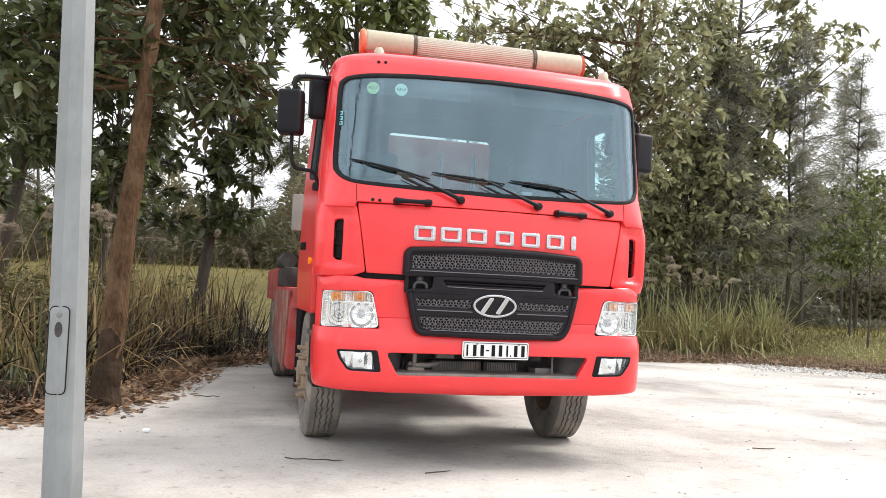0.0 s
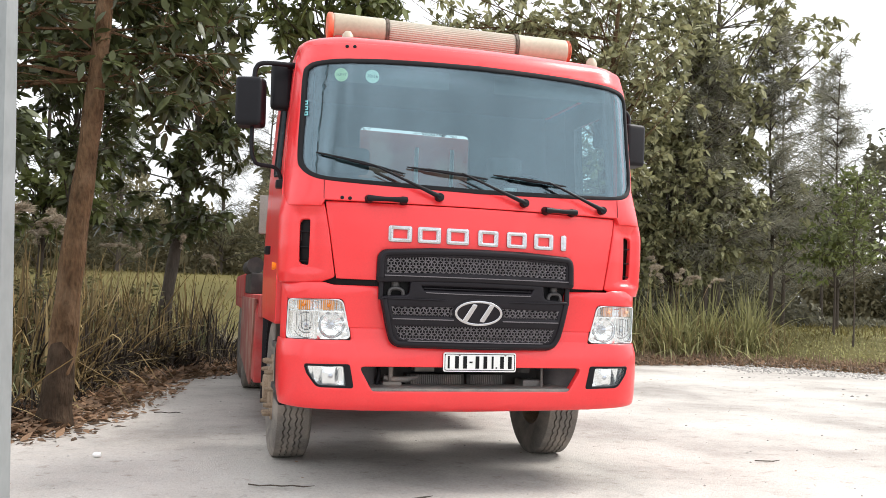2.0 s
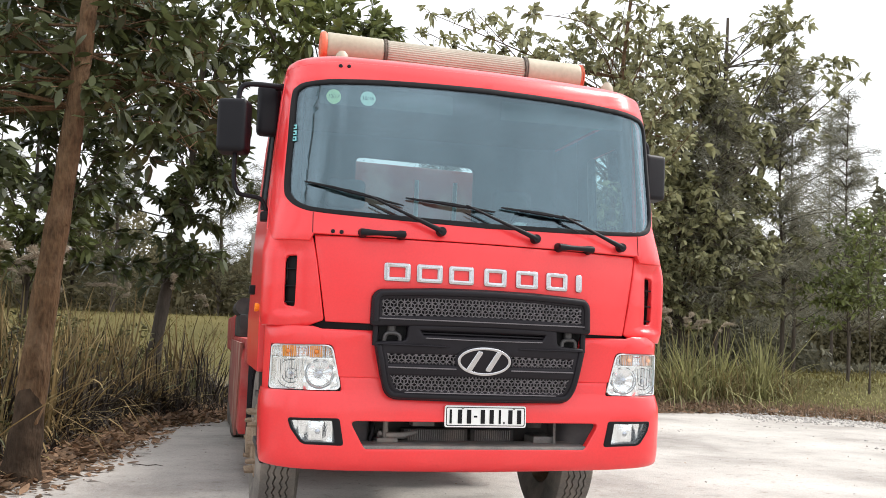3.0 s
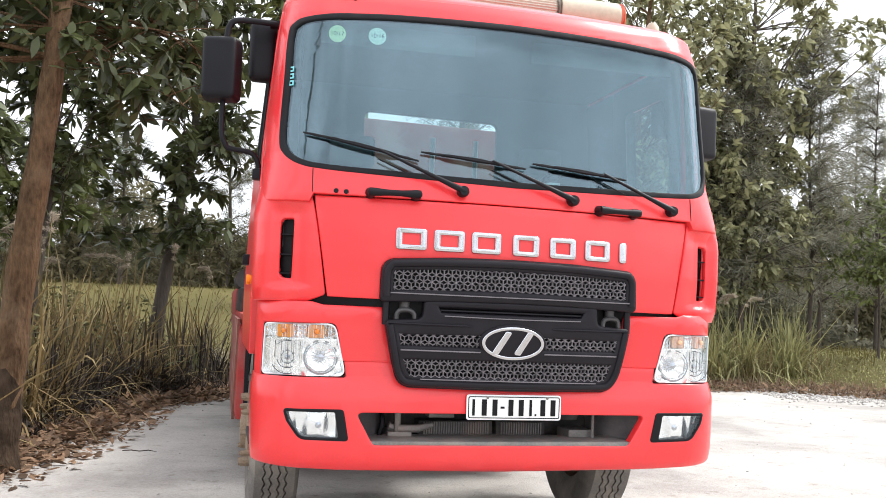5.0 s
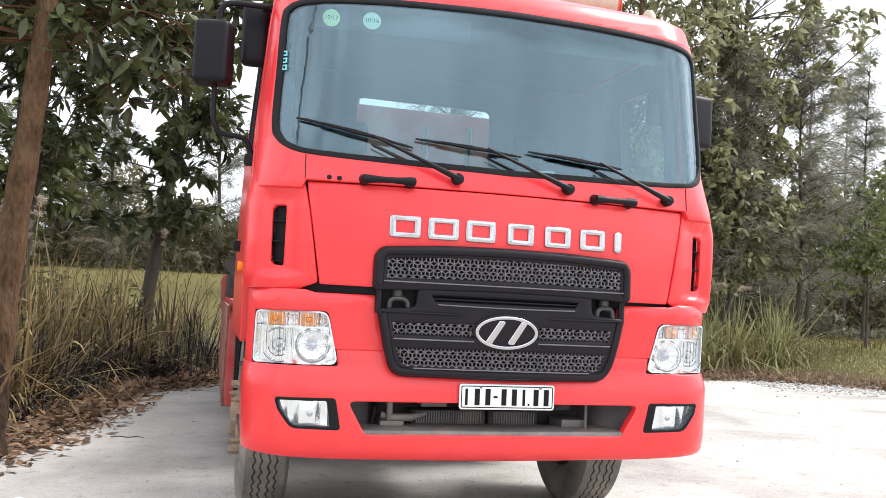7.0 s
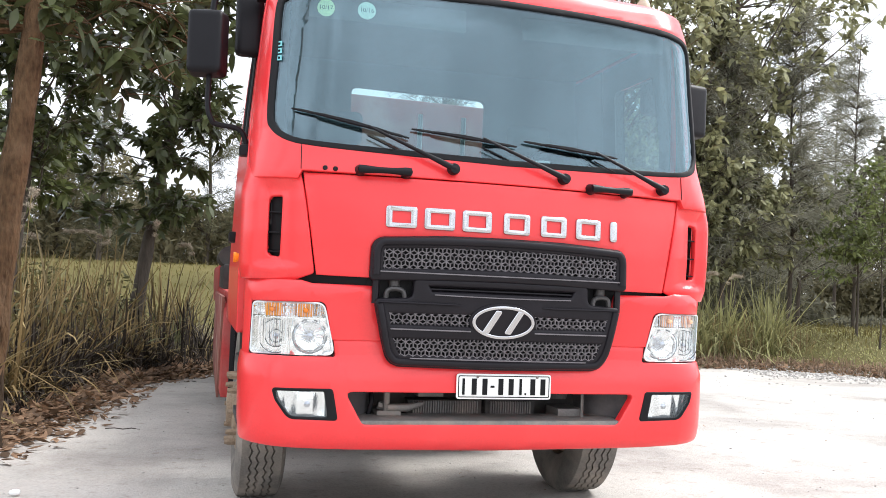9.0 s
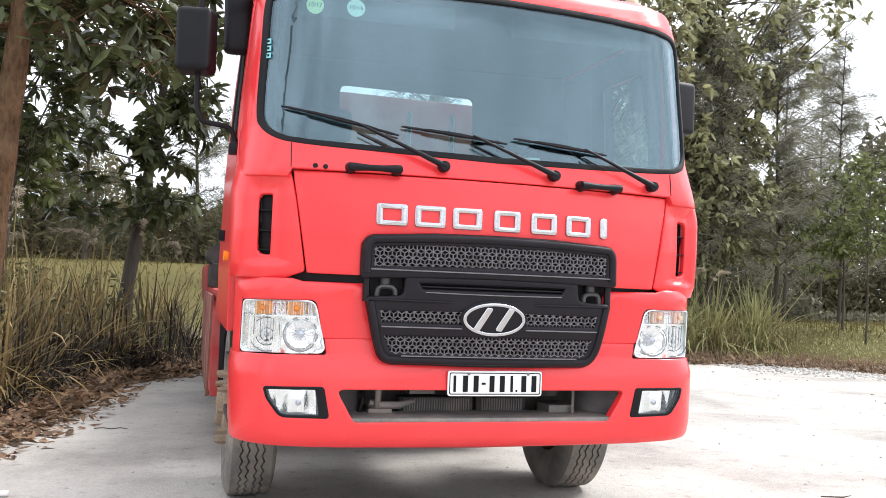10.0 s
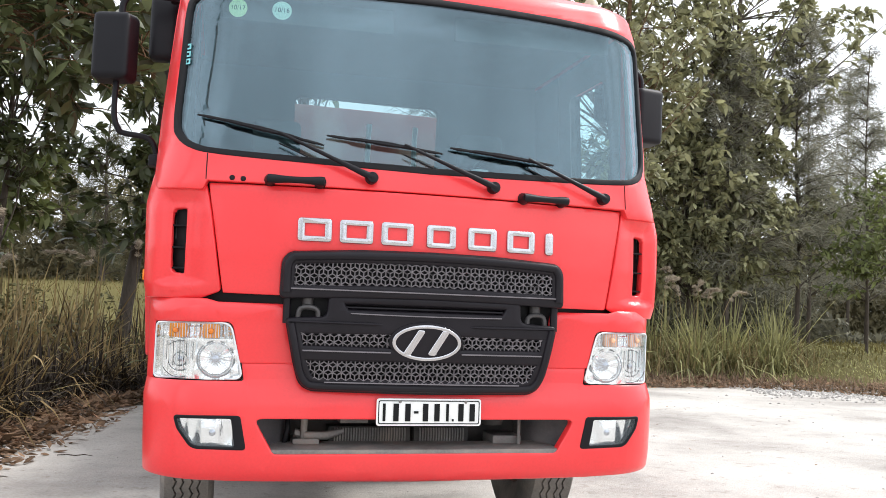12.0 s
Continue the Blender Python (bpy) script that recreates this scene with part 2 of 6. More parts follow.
def box(x0, x1, y0, y1, z0, z1, bevel=0.008, seg=2):
    bm = bmesh.new()
    bmesh.ops.create_cube(bm, size=1)
    for v in bm.verts:
        v.co = ((x0 + x1) / 2 + v.co.x * (x1 - x0), (y0 + y1) / 2 + v.co.y * (y1 - y0), (z0 + z1) / 2 + v.co.z * (z1 - z0))
    if bevel:
        bmesh.ops.bevel(bm, geom=bm.edges, offset=bevel, segments=seg, affect="EDGES", profile=0.6)
    return bm


def tube(points, radii, sides=8, caps=True):
    """Tapered tube along points, as (verts, faces)."""
    pts = [Vector(p) for p in points]
    if not hasattr(radii, "__len__"):
        radii = [radii] * len(pts)
    verts, faces = [], []
    ref = Vector((0.31, 0.17, 0.93)).normalized()
    for i, p in enumerate(pts):
        d = (pts[min(i + 1, len(pts) - 1)] - pts[max(i - 1, 0)]).normalized()
        if abs(d.dot(ref)) > 0.95:
            ref = Vector((0.9, 0.3, 0.1)).normalized()
        a = (ref - d * ref.dot(d)).normalized()
        b = d.cross(a)
        ref = a
        for k in range(sides):
            t = 2 * math.pi * k / sides
            verts.append(p + radii[i] * (math.cos(t) * a + math.sin(t) * b))
    for i in range(len(pts) - 1):
        for k in range(sides):
            k2 = (k + 1) % sides
            faces.append((i * sides + k, i * sides + k2, (i + 1) * sides + k2, (i + 1) * sides + k))
    if caps:
        faces.append(tuple(range(sides))[::-1])
        faces.append(tuple((len(pts) - 1) * sides + k for k in range(sides)))
    return verts, faces


def joined(*pieces):
    verts, faces = [], []
    for v, f in pieces:
        o = len(verts)
        verts += list(v)
        faces += [tuple(i + o for i in g) for g in f]
    return verts, faces


def curve_points(points, steps=6):
    """Catmull-Rom through points."""
    p = [Vector(q) for q in points]
    p = [2 * p[0] - p[1], *p, 2 * p[-1] - p[-2]]
    out = []
    for i in range(1, len(p) - 2):
        for s in range(steps):
            t = s / steps
            out.append(0.5 * (2 * p[i] + (p[i + 1] - p[i - 1]) * t + (2 * p[i - 1] - 5 * p[i] + 4 * p[i + 1] - p[i + 2]) * t * t
                              + (3 * p[i] - p[i - 1] - 3 * p[i + 1] + p[i + 2]) * t ** 3))
    out.append(p[-2])
    return out


def lathe(profile, axis="x", segs=48, centre=(0, 0, 0), wave=None):
    """Turns (radius, along) pairs about an axis; wave(k, i) shifts a point along the axis."""
    verts, faces = [], []
    n = len(profile)
    for k in range(segs):
        t = 2 * math.pi * k / segs
        for i, (r, s) in enumerate(profile):
            s += wave(k, i) if wave else 0
            c, d = r * math.cos(t), r * math.sin(t)
            v = {"x": (s, c, d), "y": (c, s, d), "z": (c, d, s)}[axis]
            verts.append(Vector(v) + Vector(centre))
    for k in range(segs):
        k2 = (k + 1) % segs
        for i in range(n - 1):
            faces.append((k * n + i, k * n + i + 1, k2 * n + i + 1, k2 * n + i))
    return verts, faces


def rounded(points, r, n=5):
    """A closed 2D outline with its corners rounded; r is one radius or one for each corner."""
    out = []
    m = len(points)
    rs = r if hasattr(r, "__len__") else [r] * m
    for i in range(m):
        p, a, b = Vector(points[i]), Vector(points[i - 1]), Vector(points[(i + 1) % m])
        if rs[i] <= 0:
            out.append(tuple(p))
            continue
        da, db = (a - p), (b - p)
        la, lb = da.length, db.length
        da, db = da / la, db / lb
        half = max(da.angle(db) / 2, 0.05)
        cut = min(rs[i] / math.tan(half), 0.45 * la, 0.45 * lb)
        s, e = p + da * cut, p + db * cut
        for k in range(n + 1):
            t = k / n
            out.append(tuple((1 - t) ** 2 * s + 2 * t * (1 - t) * p + t * t * e))
    return out


def mirrored(half):
    """Closes a right-hand half outline (from top centre down to bottom centre) with its mirror image."""
    return list(half) + [(-x, z) for x, z in reversed(half) if abs(x) > 1e-6]


def flat_fill(outer, holes=(), grid=0.05):
    """Flat triangles between outlines in the x-z plane, cut by a grid so that they can be bent."""
    bm = bmesh.new()
    edges = []
    for loop in (outer, *holes):
        vs = [bm.verts.new((x, 0, z)) for x, z in loop]
        edges += [bm.edges.new((vs[i], vs[(i + 1) % len(vs)])) for i in range(len(vs))]
    bmesh.ops.triangle_fill(bm, use_beauty=True, use_dissolve=False, edges=edges, normal=(0, -1, 0))
    if grid:
        for ax in (0, 2):
            lo = min(v.co[ax] for v in bm.verts)
            hi = max(v.co[ax] for v in bm.verts)
            c = math.ceil((lo + 1e-4) / grid) * grid
            while c < hi - 1e-4:
                no = [0, 0, 0]
                no[ax] = 1
                co = [0, 0, 0]
                co[ax] = c
                bmesh.ops.bisect_plane(bm, geom=bm.verts[:] + bm.edges[:] + bm.faces[:], plane_co=co, plane_no=no, dist=1e-5)
                c += grid
    return bm


def sheet(outer, bend, holes=(), grid=0.05, thick=0.03, edge=0.006, back=True):
    """A panel: the flat outline bent by bend(u, z), with rounded edges and thickness, as (verts, faces)."""
    bm = flat_fill(outer, holes, grid)
    for v in bm.verts:
        v.co = bend(v.co.x, v.co.z)
    bmesh.ops.recalc_face_normals(bm, faces=bm.faces)
    bm.normal_update()
    mid = max(bm.faces, key=lambda f: f.calc_area() * (1.0 if abs(f.calc_center_median().x) < 0.9 else 0.3))
    out = bend.outward(mid.calc_center_median()) if hasattr(bend, "outward") else Vector((0, -1, 0))
    if mid.normal.dot(out) < 0:
        bmesh.ops.reverse_faces(bm, faces=bm.faces)
        bm.normal_update()
    bm.verts.index_update()
    verts = [v.co.copy() for v in bm.verts]
    faces = [tuple(v.index for v in f.verts) for f in bm.faces]
    normal = [v.normal.copy() for v in bm.verts]
    away = {}
    rim = []
    for e in bm.edges:
        if len(e.link_faces) != 1:
            continue
        f = e.link_faces[0]
        loop = next(lp for lp in e.link_loops)
        a, b = loop.vert, loop.link_loop_next.vert
        d = (b.co - a.co).cross(f.normal)
        if d.length:
            d.normalize()
        rim.append((a.index, b.index))
        for v in (a, b):
            away[v.index] = away.get(v.index, Vector()) + d
    rings = [{i: i for i in away}]
    offs = [(edge * 0.7, edge * 0.3), (edge, edge), (edge, thick)] if edge else [(0, thick)]
    for o, s in offs:
        ring = {}
        for i, d in away.items():
            d = d.normalized() if d.length > 1e-6 else Vector()
            ring[i] = len(verts)
            verts.append(verts[i] + d * o - normal[i] * s)
        rings.append(ring)
    for r0, r1 in zip(rings, rings[1:]):
        for a, b in rim:
            faces.append((b_ for b_ in (r0[b], r0[a], r1[a], r1[b])))
    faces = [tuple(f) for f in faces]
    if back:
        base = len(verts)
        inner = {}
        for i in range(len(normal)):
            if i in away:
                inner[i] = rings[-1][i]
            else:
                inner[i] = len(verts)
                verts.append(verts[i] - normal[i] * thick)
        faces += [tuple(inner[i] for i in f[::-1]) for f in faces[: len(bm.faces)]]
    bm.free()
    return verts, faces


# ---- the truck's surfaces ----
LEAN_CAB = 0.014


class Section:
    """The wrap of a body zone: front line F(z), half width W(z), corner radius R(z), crown; u runs round it from the middle."""

    def __init__(self, front, width, radius, crown, lean=0.0):
        self.front, self.width, self.radius, self.crown, self.lean = front, width, radius, crown, lean

    def __call__(self, u, z, out=0.0):
        f = np.interp(z, *zip(*self.front))
        w = np.interp(z, *zip(*self.width))
        r = np.interp(z, *zip(*self.radius))
        s = 1 if u >= 0 else -1
        u = abs(u)
        a = w - r
        if u < a:
            x, y, nx, ny = u, f + self.crown * u * u, 0, -1
        elif u < a + math.pi / 2 * r:
            t = (u - a) / r
            x, y, nx, ny = a + r * math.sin(t), f + self.crown * a * a + r * (1 - math.cos(t)), math.sin(t), -math.cos(t)
        else:
            x, y, nx, ny = w, f + self.crown * a * a + r + u - a - math.pi / 2 * r, 1, 0
        return Vector((s * (x + out * nx), y + out * ny, z - self.lean * s * x))

    def u(self, x, z):
        """The wrap's u at which the front view's x lies."""
        w = np.interp(z, *zip(*self.width))
        r = np.interp(z, *zip(*self.radius))
        s = 1 if x >= 0 else -1
        x = min(abs(x), w)
        a = w - r
        return s * (x if x < a else a + r * math.asin((x - a) / r))

    def side(self, y, z):
        """The wrap's u at which the side lies y behind the front line."""
        f = np.interp(z, *zip(*self.front))
        w = np.interp(z, *zip(*self.width))
        r = np.interp(z, *zip(*self.radius))
        a = w - r
        return a + math.pi / 2 * r + (y - f - self.crown * a * a - r)

    def outward(self, p):
        return Vector((0, -1, 0)) if abs(p.x) < 1.0 else Vector((1 if p.x > 0 else -1, -0.2, 0))

    def at(self, points):
        """An outline given in front-view x, z as one in u, z."""
        return [(self.u(x, z), z) for x, z in points]


UPPER = Section([(1.7, -0.085), (1.8, -0.08), (1.9, -0.062), (2.1, -0.045), (2.6, -0.01), (2.7, 0.01), (2.78, 0.04), (2.84, 0.075), (2.9, 0.15)],
                [(1.7, 1.2), (1.9, 1.2), (2.1, 1.195), (2.65, 1.15), (2.8, 1.125), (2.9, 1.08)],
                [(1.7, 0.16), (1.85, 0.24), (2.0, 0.34), (2.9, 0.34)], 0.09, LEAN_CAB)
HOOD = Section([(1.2, -0.075), (1.32, -0.085), (1.5, -0.092), (1.66, -0.092), (1.8, -0.082)], [(1.2, 1.22), (1.9, 1.22)], [(1.2, 0.2), (1.9, 0.2)], 0.125, LEAN_CAB)
CHEEK = Section([(1.26, -0.062), (1.34, -0.088), (1.5, -0.102), (1.66, -0.102), (1.76, -0.085), (1.84, -0.04)],
                [(1.26, 1.205), (1.34, 1.22), (1.7, 1.225), (1.84, 1.2)], [(1.2, 0.2), (1.7, 0.2), (1.84, 0.2)], 0.125, LEAN_CAB)
FENDER = Section([(0.9, 0.005), (1.02, 0.0), (1.2, -0.012), (1.26, -0.02), (1.3, -0.0)], [(0.9, 1.2), (1.3, 1.2)], [(0.9, 0.3), (1.3, 0.3)], 0.01)
BUMPER = Section([(0.5, 0.06), (0.52, 0.022), (0.56, -0.008), (0.62, -0.024), (0.75, -0.03), (0.86, -0.028), (0.9, -0.02), (0.94, -0.004), (1.02, 0.002)],
                 [(0.5, 1.17), (0.55, 1.195), (0.88, 1.205), (0.95, 1.195), (1.02, 1.195)], [(0.5, 0.24), (1.02, 0.26)], 0.012)
GRILLES = Section([(0.9, -0.062), (1.2, -0.1), (1.5, -0.108), (1.6, -0.1)], [(0.9, 1.23), (1.6, 1.23)], [(0.9, 0.15), (1.6, 0.15)], 0.09, LEAN_CAB * 0.5)

truck = thing("truck", (0, 0, 0), "bright red heavy truck parked on pale sandy ground", "truck")


# ---- truck: cab panels ----
def windshield_outline(g=0.0):
    half = [(0, 2.7), (0.6, 2.69), (0.98, 2.665), (1.07, 2.64), (1.095, 2.58), (1.105, 2.35), (1.118, 2.08), (1.1, 2.0), (1.03, 1.945), (0.9, 1.925), (0.5, 1.91), (0, 1.9)]
    c = Vector((0, 2.3))
    out = []
    for x, z in half:
        d = Vector((x / 1.1, (z - 2.3) / 0.4))
        k = g / max(d.length, 0.2)
        out.append((x + (d.x * k if x else 0), z + d.y * k))
    pts = curve_points([(x, z, 0) for x, z in out], 4)
    return mirrored([(p.x, p.y) for p in pts])


def ease(t):
    t = min(max(t, 0.0), 1.0)
    return t * t * (3 - 2 * t)


def cheek_face(u, z):
    """The corner panel: hollow from the bonnet's seam to the intake, with a full shoulder outside and below it."""
    p = CHEEK(u, z)
    x = abs(p.x)
    hollow = ease((x - 0.93) / 0.15) * ease((1.172 - x) / 0.036) * ease((z - 1.332) / 0.04) * ease((1.765 - z) / 0.07)
    return CHEEK(u, z, 0.006 * ease((x - 1.13) / 0.05) - 0.034 * hollow)


def cab_front():
    side = 0.36
    low = 0.97
    outer = [(UPPER.side(side, 2.80), 2.80), (UPPER.side(side, 2.3), 2.3), (UPPER.side(side, 1.9), 1.9), (UPPER.side(side, 1.76), 1.76), (low + 0.02, 1.76), (low, 1.799)]
    outer = outer + [(-u, z) for u, z in reversed(outer)]
    part("windshield_surround", sheet(outer, UPPER, [UPPER.at(windshield_outline(0.015))], thick=0.05, edge=0.004), RED, truck)
    part("windshield_seal", sheet(UPPER.at(windshield_outline(0.011)), lambda u, z: UPPER(u, z, 0.003), [UPPER.at(windshield_outline(-0.009))], thick=0.03, edge=0.006), RUBBER, truck, "black rubber seal")
    ws = part("windshield", sheet(UPPER.at(windshield_outline(-0.01)), lambda u, z: UPPER(u, z, -0.008), thick=0.006, edge=0, grid=0.06), WINDSHIELD, truck, "large tinted windshield")
    ws.visible_shadow = False
    # stickers inside the glass
    for x, z, mat, text in ((-0.884, 2.586, STICKER_G, "10/17"), (-0.688, 2.589, STICKER_B, "10/16")):
        ring = [(x + 0.043 * math.cos(t * math.pi / 14), z + 0.043 * math.sin(t * math.pi / 14)) for t in range(28)]
        st = part("inspection_sticker", sheet(ring, lambda u, zz: UPPER(UPPER.u(u, zz), zz, -0.018), thick=0.002, edge=0, grid=0.02), mat, truck, "round pale green inspection sticker")
        cu = bpy.data.curves.new("sticker_text", "FONT")
        cu.body, cu.size, cu.align_x, cu.align_y = text, 0.03, "CENTER", "CENTER"
        tmp = new("sticker_text", cu)
        bpy.context.view_layer.update()
        me = bpy.data.meshes.new_from_object(tmp.evaluated_get(bpy.context.evaluated_depsgraph_get()))
        bpy.data.objects.remove(tmp)
        for v in me.vertices:
            v.co = UPPER(UPPER.u(x + v.co.x, z), z + v.co.y, -0.0165)
        ob = new("printed_date", me)
        finish(ob, INK, 0)
        ob.parent = st
    for z in (2.395, 2.36, 2.325):
        sq = [(-1.098, z), (-1.076, z), (-1.076, z + 0.026), (-1.098, z + 0.026)]
        inner = [(-1.092, z + 0.007), (-1.082, z + 0.007), (-1.082, z + 0.019), (-1.092, z + 0.019)]
        part("glass_tag", sheet(UPPER.at(sq), lambda u, zz: UPPER(u, zz, 0.0), [UPPER.at(inner)], thick=0.002, edge=0, grid=0), STICKER_T, truck, "small teal tag on the glass")
    part("glass_edge_strip", tube([UPPER(UPPER.u(-1.054, z), z, -0.022) for z in np.linspace(1.99, 2.64, 24)], 0.005, 6), INK, truck, "thin dark strip behind the glass")

    # bonnet panel, with the grille's upper half cut out
    half = [(0, 1.784), (0.957, 1.784), (0.88, 1.318), (0.643, 1.318), (0.645, 1.4), (0.643, 1.462), (0.624, 1.492), (0.585, 1.509), (0.3, 1.525), (0, 1.53)]
    part("bonnet", sheet(mirrored(half), HOOD, thick=0.03, edge=0.005), RED, truck, "red front bonnet panel")
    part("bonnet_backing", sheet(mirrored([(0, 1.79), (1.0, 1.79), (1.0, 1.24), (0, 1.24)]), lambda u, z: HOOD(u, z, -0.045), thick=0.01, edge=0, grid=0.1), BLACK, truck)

    # corner panels with air intakes
    for s in (-1, 1):
        outer = [(0.976, 1.788), (CHEEK.u(1.13, 1.83), 1.83), (CHEEK.side(0.3, 1.83), 1.83), (CHEEK.side(0.3, 1.6), 1.6), (CHEEK.side(0.3, 1.33), 1.33), (CHEEK.side(0.25, 1.285), 1.285), (0.98, 1.288), (0.899, 1.322)]
        outer = rounded(outer, [0.008, 0.05, 0.02, 0, 0.02, 0.03, 0.02, 0.01])
        hole = rounded([(1.047, 1.682), (1.132, 1.676), (1.132, 1.388), (1.05, 1.382)], [0.02, 0.03, 0.035, 0.02])
        part("corner_panel", sheet([(s * u, z) for u, z in outer], cheek_face, [[(s * CHEEK.u(x, z), z) for x, z in hole]], thick=0.025, edge=0.006, grid=0.016), RED, truck)
        inner = rounded([(1.02, 1.7), (1.15, 1.7), (1.15, 1.365), (1.02, 1.365)], 0.01)
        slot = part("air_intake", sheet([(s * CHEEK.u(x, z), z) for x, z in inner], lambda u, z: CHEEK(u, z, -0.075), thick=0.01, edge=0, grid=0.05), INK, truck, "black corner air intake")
        for z in (1.595, 1.5, 1.41):
            sl = [(1.03, z), (1.14, z), (1.14, z + 0.005), (1.03, z + 0.005)]
            part("slat", sheet([(s * CHEEK.u(x, zz), zz) for x, zz in sl], lambda u, zz: CHEEK(u, zz, -0.04), thick=0.03, edge=0.001, grid=0), BLACK, slot)

    # fender panels round the headlamps
    for s in (-1, 1):
        part("fender_panel", fender_sheet(s), RED, truck)
        part("panel_joint", tube([UPPER(s * 0.975, z, 0.001) for z in (1.8, 1.86, 1.915)], 0.0022, 5), INK, truck)
    lining = [(UPPER.side(0.36, 2.78), 2.78), (UPPER.side(0.36, 2.3), 2.3), (UPPER.side(0.36, 1.8), 1.8)]
    lining = lining + [(-u, z) for u, z in reversed(lining)]
    part("pillar_lining", sheet(lining, lambda u, z: UPPER(u, z, -0.055), [UPPER.at(windshield_outline(0.026))], thick=0.006, edge=0, grid=0.08), CABIN, truck)
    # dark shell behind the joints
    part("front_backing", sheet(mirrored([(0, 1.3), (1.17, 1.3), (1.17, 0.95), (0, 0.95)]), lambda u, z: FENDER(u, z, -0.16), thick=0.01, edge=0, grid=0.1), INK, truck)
    # pairs of small holes
    for x, z, sec in ((-0.865, 1.812, UPPER), (-0.818, 1.81, UPPER), (-0.845, 2.772, UPPER), (-0.797, 2.774, UPPER)):
        p = sec(sec.u(x, z), z, 0.0)
        part("screw_cap", lathe([(0.0, -0.006), (0.009, -0.006), (0.012, -0.002), (0.012, 0.01)], "y", 12, p), BLACK, truck)


def headlamp_outline(g=0.0):
    return rounded([(0.838 - g, 1.2 + g), (1.158 + g, 1.196 + g), (1.162 + g, 0.95 - g), (0.78 - g, 0.954 - g)], [0.045, 0.02, 0.02, 0.03])


def fender_sheet(s):
    pts = [(0.612, 1.282), (0.9, 1.284), (0.95, 1.297), (FENDER.side(0.25, 1.297), 1.297), (FENDER.side(0.25, 1.0), 0.95), (FENDER.u(1.168, 0.95), 0.95), (FENDER.u(1.168, 1.2), 1.21)]
    lamp = [p for p in headlamp_outline(0.006)]
    # top edge of the lamp from outside to inside, then down its inner edge
    top = [p for p in lamp if p[1] > 1.024]
    top = sorted(top, key=lambda p: (-p[0] if p[1] > 1.15 else 10 - p[1]))
    upper = sorted([p for p in top if p[1] > 1.19], key=lambda p: -p[0])
    inner = sorted([p for p in top if p[1] <= 1.19 and p[0] < 0.9], key=lambda p: -p[1])
    pts += [(FENDER.u(x, z), z) for x, z in upper if x < 1.16] + [(FENDER.u(x, z), z) for x, z in inner]
    pts += [(0.795, 1.03), (0.562, 1.03), (0.58, 1.08), (0.6, 1.215)]
    return sheet([(s * u, z) for u, z in pts], FENDER, thick=0.03, edge=0.006, grid=0.045)


